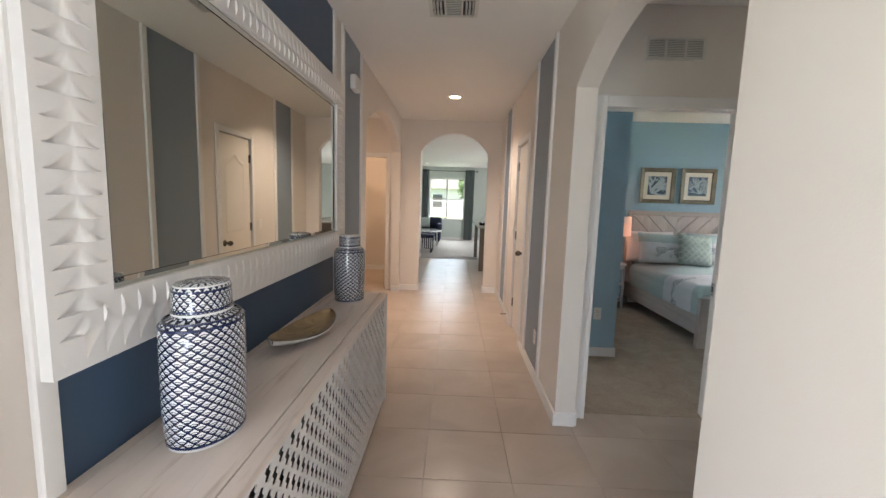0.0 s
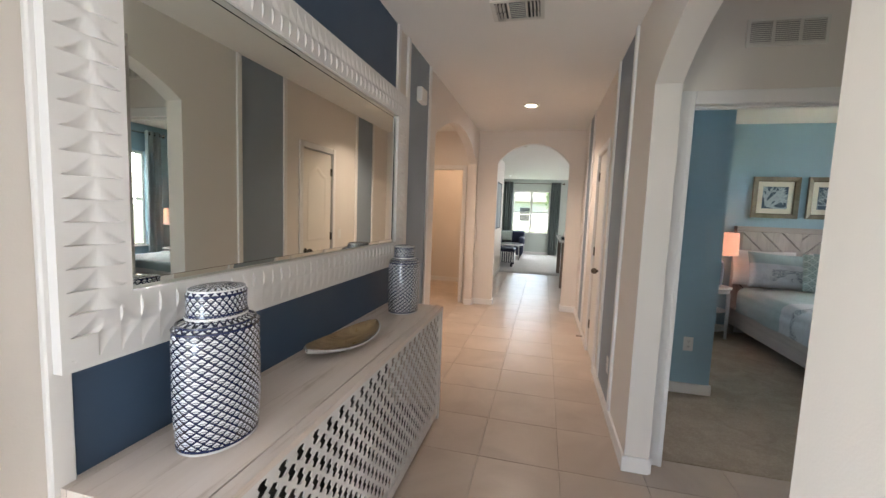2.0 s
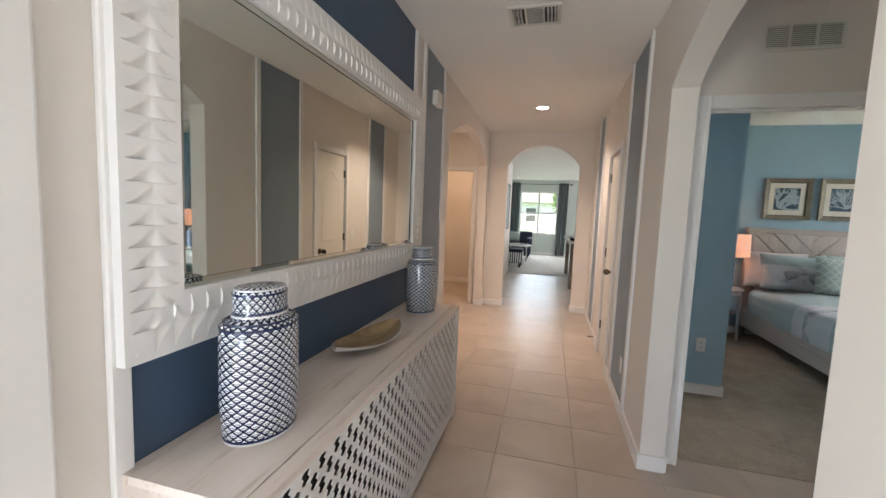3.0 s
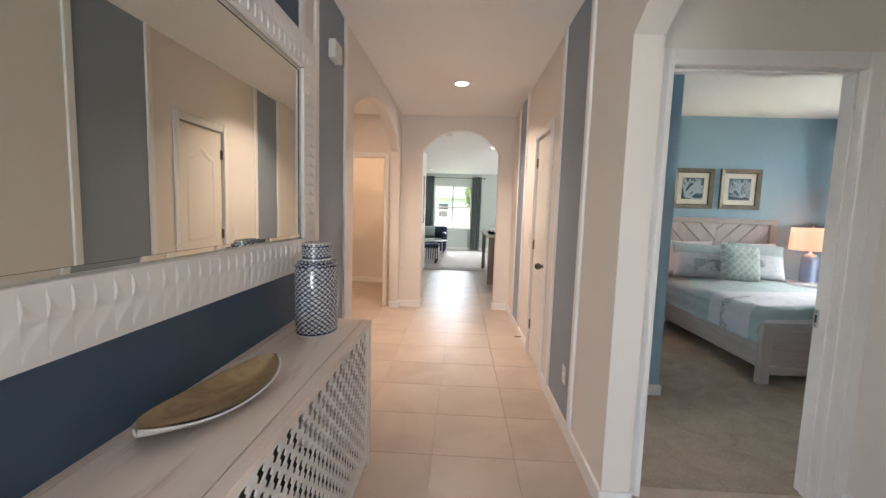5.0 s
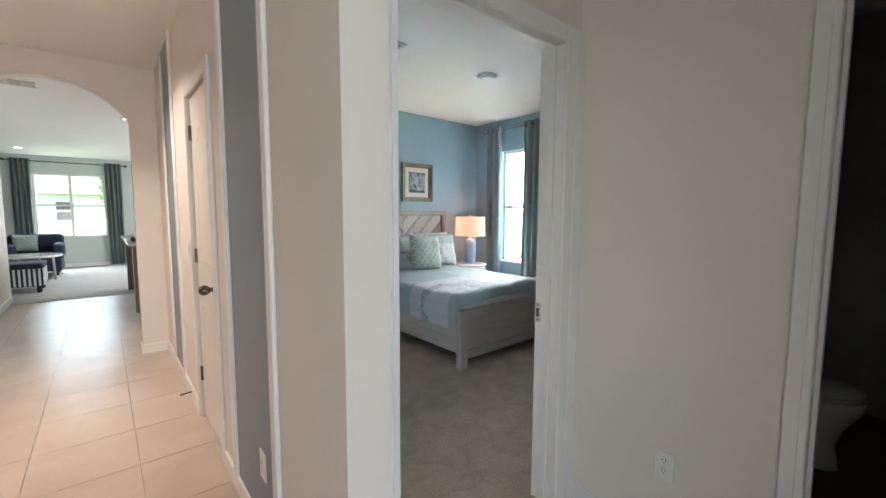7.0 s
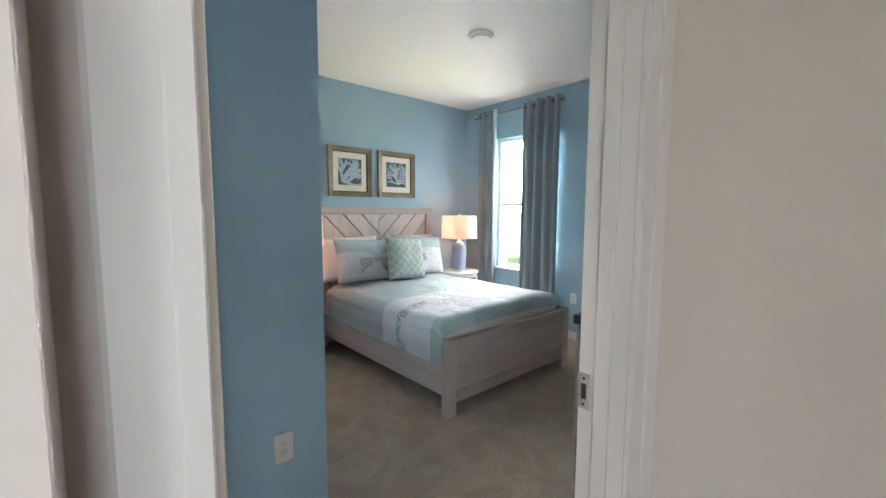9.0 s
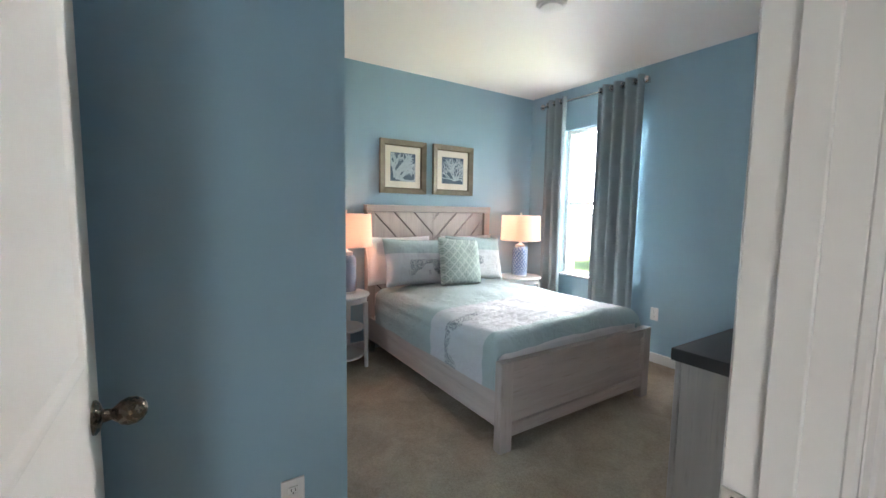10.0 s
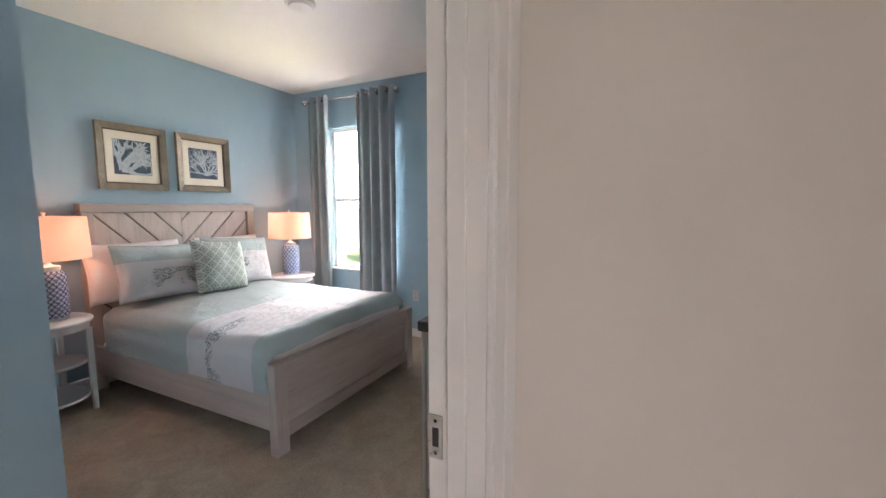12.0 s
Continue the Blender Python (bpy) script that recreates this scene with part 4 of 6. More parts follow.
def carved(name, o0, o1, inward, fw, miter0, miter1):
    """One mitred side along the outer edge o0..o1 in (y, z), carved with a row of twisted leaf-shaped darts."""
    o0, o1, inward = Vector(o0), Vector(o1), Vector(inward)
    length = (o1 - o0).length
    along = (o1 - o0) / length
    n = round(length / PITCH)
    ps = (-0.5, -0.42, -0.34, -0.26, -0.18, -0.10, -0.022, 0.0, 0.08, 0.16, 0.24, 0.32, 0.40)
    stops = sorted([(c + 0.5 + p) / n * length for c in range(n) for p in ps] + [0.001, length - 0.001])
    stops = [v for v in stops if 0.001 <= v <= length - 0.001]
    kk = 24
    bm = bmesh.new()
    rows = []
    for v in stops:
        deep = min(fw, v * fw / miter0, (length - v) * fw / miter1)
        p = (v / length * n - 0.5 + 1e-6) % 1
        row = []
        for k in range(kk + 1):
            d = deep * k / kk
            u = d / fw
            q = o0 + along * v + inward * d
            # a leaf-shaped twist: sunk at the outer tip, raised at the inner one
            lens = max(0.0, 1 - abs(u - 0.50) / 0.40) ** 1.35 * 0.98
            h = 0.0
            if lens > 0.02 and p < lens:
                h = -0.025 * lens ** 0.6 * math.sin((0.56 - u) / 0.42 * 1.6) * (1 - p / lens) ** 1.3
            h *= min(1.0, v / 0.03, (length - v) / 0.03) * min(1.0, d / 0.004)
            if deep < fw - 1e-6:
                h *= min(1.0, (deep - d) / 0.012)
            row.append(bm.verts.new((FRONT + h - 0.006, q.x, q.y)))
        rows.append(row)
    for a, b in zip(rows, rows[1:]):
        for k in range(kk):
            bm.faces.new((a[k], a[k + 1], b[k + 1], b[k]))
    outer = [bm.verts.new((WL + 0.004, w[0].co.y, w[0].co.z)) for w in rows]
    for j in range(len(rows) - 1):
        bm.faces.new((rows[j][0], rows[j + 1][0], outer[j + 1], outer[j]))
    inside = [w for w, v in zip(rows, stops) if miter0 - 1e-6 <= v <= length - miter1 + 1e-6]
    low = [bm.verts.new((WL + 0.0265, w[-1].co.y, w[-1].co.z)) for w in inside]
    for j in range(len(inside) - 1):
        bm.faces.new((inside[j][-1], inside[j + 1][-1], low[j + 1], low[j]))
    return part(name, bm, FRAMEW, mir)


carved("bottom_rail", (MY0, MZ0), (MY1, MZ0), (0, 1), FZ, FY, FY)
carved("top_rail", (MY0, MZ1), (MY1, MZ1), (0, -1), FZ, FY, FY)
carved("near_stile", (MY0, MZ0), (MY0, MZ1), (1, 0), FY, FZ, FZ)
carved("far_stile", (MY1, MZ0), (MY1, MZ1), (-1, 0), FY, FZ, FZ)


# ---- console with a fretwork front ----
CY0, CY1, CXF, CZ = 2.44, 4.44, 0.130, 0.785
con = thing("console_cabinet", pose(-0.05, 3.44, 0), "whitewashed console cabinet with a pierced lattice front", "console")
ys_end = -int((CY1 - CY0 - 0.15) / 0.0806) * 0.0403 - 0.039
CX0, CX1, cy0, cy1 = -0.205, CXF + 0.05, CY0 - 3.44, CY1 - 3.44
for nm, r in (("back_board", (CX0, CX0 + 0.028, cy0, cy1, CZ - 0.022, CZ)), ("top_board", (CX0 + 0.0300, CX1 - 0.0465, cy0, cy1, CZ - 0.022, CZ)), ("front_board", (CX1 - 0.0425, CX1, cy0, cy1, CZ - 0.022, CZ))):
    part(nm, boxes(r, bev=0.0006), WHITEW, con, "whitewashed plank with brown streaks")
for y0, y1 in ((cy0 + 0.036, ys_end), (-ys_end, cy1 - 0.036)):
    part("end_strip", boxes((CX1 - 0.024, CX1 - 0.004, y0, y1, 0.093, CZ - 0.035), bev=0.001), LATT, con)
part("under_top", boxes((CX0, CX1 - 0.03, cy0 + 0.04, cy1 - 0.04, CZ - 0.030, CZ - 0.0225)), BROWNF, con)
# inner panels coloured dark for the shade behind the lattice
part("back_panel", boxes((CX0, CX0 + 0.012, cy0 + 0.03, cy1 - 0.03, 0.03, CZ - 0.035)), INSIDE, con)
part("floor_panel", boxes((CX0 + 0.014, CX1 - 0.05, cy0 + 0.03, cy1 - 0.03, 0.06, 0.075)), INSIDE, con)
for y0, y1 in ((cy0, cy0 + 0.02), (cy1 - 0.02, cy1)):
    part("side_panel", boxes((CX0, CX1 - 0.036, y0 + 0.002, y1 - 0.002, 0.03, CZ - 0.0226), bev=0.001), WHITEW, con)
for y0, y1 in ((cy0, cy0 + 0.035), (cy1 - 0.035, cy1)):
    for x0, x1 in ((CX0, CX0 + 0.03), (CX1 - 0.035, CX1)):
        part("leg", boxes((x0, x1, y0, y1, 0, CZ - 0.0226 if x0 > 0 else 0.029), bev=0.002), LATT, con)
part("top_rail", boxes((CX1 - 0.026, CX1 - 0.002, cy0 + 0.036, cy1 - 0.036, CZ - 0.0345, CZ - 0.0228), bev=0.001), LATT, con)
part("bottom_rail", boxes((CX1 - 0.026, CX1 - 0.004, cy0 + 0.036, cy1 - 0.036, 0.035, 0.092), bev=0.002), LATT, con)
# diamond lattice, each cell pierced by a waisted slot, with plain half cells along the edges
bm = bmesh.new()
DX, DZ, ROWS = 0.0403, 0.0368, 18
xa, xb = CX1 - 0.011, CX1 - 0.006
nc = 2 * int((cy1 - cy0 - 0.15) / (2 * DX))
ys, zs = -nc * DX / 2, CZ - 0.058


def plain_cell(pts):
    v0, v1 = [bm.verts.new((xb, *p)) for p in pts], [bm.verts.new((xa, *p)) for p in pts]
    bm.faces.new(v0)
    bm.faces.new(v1)


for j in range(ROWS):
    for i in range(nc + 1):
        if (i + j) % 2:
            continue
        y, z = ys + i * DX, zs - j * DZ
        edge, inn = [], []
        for k in range(24):
            a = math.pi / 2 * (k / 6)
            c, q = math.cos(a), math.sin(a)
            d = abs(c) + abs(q)
            edge.append((y + DX * c / d, z + DZ * q / d))
            inn.append((y + DX * 0.60 * c * (0.50 + 0.50 * math.sin(math.pi * q) ** 2), z + DZ * 0.66 * q))
        vo = [bm.verts.new((xb, *p)) for p in edge]
        vi = [bm.verts.new((xb, *p)) for p in inn]
        wi = [bm.verts.new((xa, *p)) for p in inn]
        wo = [bm.verts.new((xa, *p)) for p in edge]
        for k in range(24):
            l = (k + 1) % 24
            bm.faces.new((vo[k], vo[l], vi[l], vi[k]))
            bm.faces.new((vi[k], vi[l], wi[l], wi[k]))
            bm.faces.new((wi[k], wi[l], wo[l], wo[k]))
for i in range(-1, nc + 2):
    for j, up in ((-1, -1), (ROWS, 1)):
        if (i + j) % 2 == 0:
            y, z = ys + i * DX, zs - j * DZ
            plain_cell([(y - DX, z), (y + DX, z), (y, z + up * DZ)])
for j in range(ROWS):
    for i, out in ((-1, 1), (nc + 1, -1)):
        if (i + j) % 2 == 0:
            y, z = ys + i * DX, zs - j * DZ
            plain_cell([(y, z - DZ), (y, z + DZ), (y + out * DX, z)])
ob = new("lattice_panel", bpy.data.meshes.new("lattice_panel"))
bm.to_mesh(ob.data)
bm.free()
ob.data.materials.append(LATT)
ob.parent = con
ob["label"] = "white pierced lattice of small lozenges"


def oval_lathe(profile, seg=64, sx=0.91, sy=1.16, cap=True):
    return lathe(bmesh.new(), profile, seg, Matrix.Diagonal((sx, sy, 1, 1)), cap)


def ginger_jar(x, y, z, label):
    j = thing("ginger_jar", pose(x, y, z), label, "jar", "blue and white jars on the console")
    body = part("body", oval_lathe([(0.0, 0.0), (0.091, 0.0), (0.096, 0.004), (0.097, 0.012), (0.100, 0.03), (0.1035, 0.10), (0.104, 0.20), (0.1035, 0.290), (0.102, 0.312), (0.094, 0.325), (0.074, 0.332), (0.070, 0.336), (0.0, 0.336)], 64), CHINA, j, smooth=True)
    for zz, rr, mm in ((0.004, 0.0965, CERW), (0.0115, 0.0977, INKBLUE), (0.3135, 0.1022, INKBLUE), (0.326, 0.0930, INKBLUE)):
        ring = oval_lathe([(rr - 0.004, zz - 0.0035), (rr + 0.0010, zz - 0.0028), (rr + 0.0010, zz + 0.0028), (rr - 0.004, zz + 0.0035)], 64, cap=False)
        part("painted_band", ring, mm, body, smooth=True)
    lid = part("lid", oval_lathe([(0.0, 0.337), (0.071, 0.337), (0.074, 0.340), (0.074, 0.347), (0.071, 0.350), (0.071, 0.400), (0.069, 0.410), (0.061, 0.417), (0.03, 0.421), (0.0, 0.422)], 56), CHINA, j, smooth=True)
    for zz, rr, mm in ((0.3435, 0.0735, CERW), (0.351, 0.0710, INKBLUE), (0.401, 0.0708, INKBLUE), (0.4125, 0.0665, CERW)):
        part("painted_band", oval_lathe([(rr - 0.003, zz - 0.0033), (rr + 0.0012, zz - 0.0026), (rr + 0.0012, zz + 0.0026), (rr - 0.003, zz + 0.0033)], 56, cap=False), mm, lid, smooth=True)
    part("lid_medallion", oval_lathe([(0.0, 0.4235), (0.043, 0.4205), (0.046, 0.4190), (0.046, 0.4178), (0.0, 0.4205)], 40), SCRIBBLE, lid, "flat top with fine navy scrollwork", True)
    return j


SCRIBBLE = bpy.data.materials.new("scrollwork_china")
SCRIBBLE.use_nodes = True
nt = SCRIBBLE.node_tree
curl = mth(nt, "FRACT", mth(nt, "MULTIPLY", noise_tex(nt, coords(nt), 55.0, 1.0, 0.5, 1.2), 9.0))
nt.links.new(mix(nt, mth(nt, "LESS_THAN", curl, 0.55), (0.70, 0.70, 0.70), (0.03, 0.035, 0.07)), bsdf_of(SCRIBBLE).inputs["Base Color"])
bsdf_of(SCRIBBLE).inputs["Roughness"].default_value = 0.12
INKBLUE = mat("navy_band_glaze", (0.02, 0.03, 0.09), 0.15, scale=20, coat=0.4)
ginger_jar(-0.085, 2.722, CZ, "blue and white trellis-patterned lidded jar near the entry")
ginger_jar(-0.078, 4.215, CZ, "blue and white trellis-patterned lidded jar at the far end")

# leaf-shaped dish
dish = thing("leaf_dish", pose(-0.090, 3.47, CZ, 0, 0, -9), "long pointed dish, brown horn inside and white outside", "dish")


def dish_shell(grow, lift):
    bm = bmesh.new()
    rows = []
    n, k = 40, 14
    for i in range(n + 1):
        s = -1 + 2 * i / n
        half = 0.095 * (1 - abs(s) ** 2.4) ** 0.7 + 0.001
        row = []
        for j in range(k + 1):
            t = -1 + 2 * j / k
            z = 0.012 + 0.045 * s * s + 0.030 * t * t * (1 - 0.5 * s * s) + lift
            row.append(bm.verts.new(((half + grow) * t, (0.250 + grow) * s, z)))
        rows.append(row)
    for a, b in zip(rows, rows[1:]):
        for j in range(k):
            bm.faces.new((a[j], a[j + 1], b[j + 1], b[j]))
    return bm


bm = dish_shell(0.0, 0.004)
part("inner_glaze", bm, BOWLIN, dish, "swirled brown horn inside", True)
bm = dish_shell(0.003, 0.0)
shell(bm, 0.005)
part("shell", bm, CERW, dish, "white outside and rim", True)
part("foot", lathe(bmesh.new(), [(0.0, 0.0), (0.035, 0.0), (0.033, 0.012), (0.0, 0.012)], 24), CERW, dish, smooth=True)


# ---- the bed ----
BX0, BX1, BYF, BYH = 3.108, 4.53, 5.758, 7.70
bcx = (BX0 + BX1) / 2
bed = thing("bed", pose(bcx, BYF, 0), "weathered blush-grey wooden bed with chevron headboard", "bed")
hw = (BX1 - BX0) / 2
L = BYH - BYF
for s in (-1, 1):
    a, b = sorted((s * hw, s * (hw - 0.075)))
    part("head_post", boxes((a, b, L - 0.08, L - 0.005, 0, 1.312), bev=0.003), BEDWZ, bed)
    a, b = sorted((s * hw, s * (hw - 0.085)))
    part("foot_post", boxes((a, b, 0, 0.06, 0, 0.515), bev=0.004), BEDWZ, bed)
    a, b = sorted((s * (hw - 0.012), s * (hw - 0.040)))
    part("side_rail", boxes((a, b, 0.061, L - 0.081, 0.135, 0.345), bev=0.003), BEDWY, bed)
part("head_rail", boxes((-hw - 0.006, hw + 0.006, L - 0.084, L - 0.001, 1.313, 1.378), bev=0.004), BEDW, bed)
part("lower_head_rail", boxes((-hw + 0.076, hw - 0.076, L - 0.07, L - 0.02, 0.30, 0.40), bev=0.003), BEDW, bed)
part("headboard_back", boxes((-hw + 0.076, hw - 0.076, L - 0.03, L - 0.02, 0.401, 1.312)), BLACKF, bed)


def clip(poly, nx, nz, c):
    """The part of a polygon of (x, z) where nx*x + nz*z <= c."""
    res = []
    for i, p in enumerate(poly):
        q = poly[(i + 1) % len(poly)]
        dp, dq = nx * p[0] + nz * p[1] - c, nx * q[0] + nz * q[1] - c
        if dp <= 0:
            res.append(p)
        if dp * dq < 0:
            k = dp / (dp - dq)
            res.append((p[0] + (q[0] - p[0]) * k, p[1] + (q[1] - p[1]) * k))
    return res


def chevron(side, w=0.151, gap=0.012):
    x0, x1 = (-hw + 0.078, -0.0015) if side < 0 else (0.0015, hw - 0.078)
    r = math.sqrt(0.5)
    nx = r if side < 0 else -r
    for k in range(-12, 14):
        off = 0.027 if side < 0 else 0.128
        lo, hi = k * w + off, (k + 1) * w + off - gap
        p = [(x0, 0.402), (x1, 0.402), (x1, 1.311), (x0, 1.311)]
        p = clip(clip(p, nx, r, hi), -nx, -r, -lo)
        if len(p) > 2:
            area = abs(sum(p[i][0] * p[(i + 1) % len(p)][1] - p[(i + 1) % len(p)][0] * p[i][1] for i in range(len(p)))) / 2
            if area > 0.0003:
                part("plank", prism(bmesh.new(), p, L - 0.054, L - 0.031), BEDP, bed)


chevron(-1)
chevron(1)
part("footboard_panel", boxes((-hw + 0.086, hw - 0.086, 0.022, 0.042, 0.158, 0.447)), BEDW, bed)
part("foot_top_rail", boxes((-hw + 0.0855, hw - 0.0855, 0.004, 0.056, 0.448, 0.513), bev=0.003), BEDW, bed)
part("foot_bottom_rail", boxes((-hw + 0.0855, hw - 0.0855, 0.004, 0.056, 0.085, 0.157), bev=0.003), BEDW, bed)
part("slat_deck", boxes((-hw + 0.045, hw - 0.045, 0.065, L - 0.09, 0.20, 0.23)), BLACKF, bed)
mt = thing("mattress", pose(bcx, (BYF + BYH) / 2, 0.231), "white mattress and box spring under the comforter", "mattress")
part("box_spring", boxes((-hw + 0.05, hw - 0.05, -L / 2 + 0.075, L / 2 - 0.095, 0, 0.13), bev=0.02, seg=2), WHITEC, mt)
part("pad", boxes((-hw + 0.05, hw - 0.05, -L / 2 + 0.075, L / 2 - 0.095, 0.131, 0.355), bev=0.05, seg=3), WHITEC, mt)

# comforter: top, drop over both sides, tucked inside the footboard
cf = thing("comforter", pose(bcx, BYF, 0), "pale aqua comforter with a printed grey-white band", "comforter")
bm = bmesh.new()
prof = []
hwc = hw + 0.004
for k in range(9):
    prof.append((-hwc + 0.004 * math.sin(k), 0.350 + 0.19 * k / 8))
for k in range(1, 10):
    a = math.pi / 2 * k / 9
    prof.append((-hwc + 0.10 * (1 - math.cos(a)), 0.54 + 0.095 * math.sin(a)))
nmid = 34
for k in range(1, nmid):
    u = k / nmid
    prof.append((-hwc + 0.10 + (2 * hwc - 0.20) * u, 0.635 + 0.028 * math.sin(math.pi * u)))
prof = prof + [(-x, z) for x, z in prof[:18]][::-1]
ny = 70
rows = []
for j in range(ny + 1):
    v = j / ny
    y = 0.066 + 1.62 * v
    row = []
    for i, (x, z) in enumerate(prof):
        edge = min(1.0, v / 0.050)
        drop = 0.10 * (1 - math.sqrt(max(0.0, 1 - (1 - edge) ** 2)))
        side = max(0.0, (abs(x) - (hwc - 0.10)) / 0.10)
        zz = z - drop * (1 - side * 0.2) if z > 0.53 else z - 0.0
        wr = noise.noise((x * 3.1, y * 3.3, z * 3)) * 0.014 + noise.noise((x * 10, y * 5, z * 8 + 4)) * 0.007
        if 0.17 < y < 0.74 and side < 0.3:
            wr += 0.0045 * math.sin(y * 95 + 3 * noise.noise((x * 3, y, 0)))
        hang = -0.010 + 0.012 * noise.noise((y * 2.2, x, 9)) if z < 0.4 else 0
        xx = x + math.copysign(1, x) * side * (0.010 * math.sin(y * 5.2) * noise.noise((y * 2.0, 1, 2)) - 0.012 * (1 - edge))
        row.append(bm.verts.new((xx, y, zz + wr * (1 - 0.6 * side) + hang)))
    rows.append(row)
for a, b in zip(rows, rows[1:]):
    for i in range(len(prof) - 1):
        bm.faces.new((a[i], a[i + 1], b[i + 1], b[i]))
shell(bm, 0.012)
part("quilt", bm, COMF, cf, smooth=True)
bm = tube(bmesh.new(), [(-hwc + 0.01, 0.068, 0.36), (-hwc + 0.004, 0.07, 0.45), (-hwc + 0.03, 0.075, 0.52), (-hwc + 0.07, 0.078, 0.555), (-hwc + 0.12, 0.072, 0.548)], 0.010, 8)
part("piping", bm, COMF, cf, "rolled corner seam", True)


def pillow(name, label, material, m, w, h, t, seed, flange=0.0):
    """A stuffed pillow in local x and z, thick in y, resting on its lower edge at z = -h/2."""
    p = thing(name, m, label, "pillow", "pillows on the bed")
    bm = bmesh.new()
    n = 26
    sides = []
    for s in (-1, 1):
        grid = []
        for j in range(n + 1):
            row = []
            for i in range(n + 1):
                u, v = -1 + 2 * i / n, -1 + 2 * j / n
                pinch = 1 - 0.055 * (1 - abs(v) ** 1.6) * abs(u) ** 3
                pin2 = 1 - 0.055 * (1 - abs(u) ** 1.6) * abs(v) ** 3
                bulge = max(0.0, (1 - u ** 4) * (1 - v ** 4)) ** 0.55
                wr = noise.noise((u * 2.3 + seed, v * 2.3, s)) * 0.10 + noise.noise((u * 6, v * 6 + seed, s)) * 0.04
                row.append(bm.verts.new((u * w / 2 * pinch, s * (t / 2 * bulge * (1 + wr) + 0.003), v * h / 2 * pin2 - 0.02 * (1 - v) * bulge * 0.3)))
            grid.append(row)
        for a, b in zip(grid, grid[1:]):
            for i in range(n):
                bm.faces.new((a[i], a[i + 1], b[i + 1], b[i]))
        sides.append(grid)
    a, b = sides
    ring = lambda g: [g[0][i] for i in range(n)] + [g[j][n] for j in range(n)] + [g[n][i] for i in range(n, 0, -1)] + [g[j][0] for j in range(n, 0, -1)]
    ra, rb = ring(a), ring(b)
    for i in range(len(ra)):
        bm.faces.new((ra[i], ra[(i + 1) % len(ra)], rb[(i + 1) % len(ra)], rb[i]))
    part("cover", bm, material, p, smooth=True)
    loop = [v for v in ((-1, -1), (-0.5, -1), (0, -1), (0.5, -1), (1, -1), (1, -0.5), (1, 0), (1, 0.5), (1, 1), (0.5, 1), (0, 1), (-0.5, 1), (-1, 1), (-1, 0.5), (-1, 0), (-1, -0.5), (-1, -1))]
    pts = []
    for u, v in loop:
        pinch = 1 - 0.055 * (1 - abs(v) ** 1.6) * abs(u) ** 3
        pin2 = 1 - 0.055 * (1 - abs(u) ** 1.6) * abs(v) ** 3
        pts.append((u * w / 2 * pinch, 0, v * h / 2 * pin2))
    part("piping", tube(bmesh.new(), pts, 0.005, 6), material, p, smooth=True)
    return p


ZT = 0.675
pillow("pillow", "plain white sleeping pillow against the headboard", WHITEC, pose(3.40, 7.535, ZT + 0.20, -14), 0.68, 0.43, 0.13, 1)
pillow("pillow", "plain white sleeping pillow against the headboard", WHITEC, pose(4.20, 7.545, ZT + 0.20, -14), 0.64, 0.42, 0.13, 2)
pillow("pillow_sham", "aqua pillow sham with dark coral print on a white band", SHAM, pose(3.475, 7.395, ZT + 0.185, -17, 3, 4), 0.62, 0.42, 0.15, 3)
pillow("pillow_sham", "aqua pillow sham with dark coral print on a white band", SHAMR, pose(4.17, 7.405, ZT + 0.19, -17, 3, -3), 0.64, 0.43, 0.15, 4)
pillow("throw_pillow", "square sage throw pillow with white trellis embroidery", TRELLIS, pose(3.855, 7.215, ZT + 0.190, -16, 5, 3), 0.46, 0.43, 0.15, 5)


# ---- nightstands and lamps ----
def nightstand(x, y, label):
    n = thing("nightstand", pose(x, y, 0), label, "nightstand", "nightstands")
    part("top", lathe(bmesh.new(), [(0.0, 0.605), (0.225, 0.605), (0.232, 0.612), (0.235, 0.620), (0.232, 0.628), (0.222, 0.632), (0.0, 0.632)], 48), NSWH, n, smooth=True)
    part("apron", lathe(bmesh.new(), [(0.200, 0.565), (0.212, 0.565), (0.212, 0.6045), (0.200, 0.6045), (0.200, 0.565)], 48, cap=False), NSWH, n, smooth=True)
    for z in (0.10, 0.33):
        part("shelf", lathe(bmesh.new(), [(0.0, z), (0.185, z), (0.192, z + 0.009), (0.185, z + 0.018), (0.0, z + 0.018)], 40), NSWH, n, smooth=True)
    for k in range(4):
        a = 0.95 + k * math.pi / 2
        part("leg", tube(bmesh.new(), [(0.212 * math.cos(a), 0.212 * math.sin(a), 0), (0.205 * math.cos(a), 0.205 * math.sin(a), 0.564)], 0.017, 4, 0.024), NSWH, n)
    return n


nightstand(2.80, 7.44, "white round nightstand with two open shelves beside the bed")
nightstand(4.82, 7.43, "white round nightstand half hidden behind the bed")


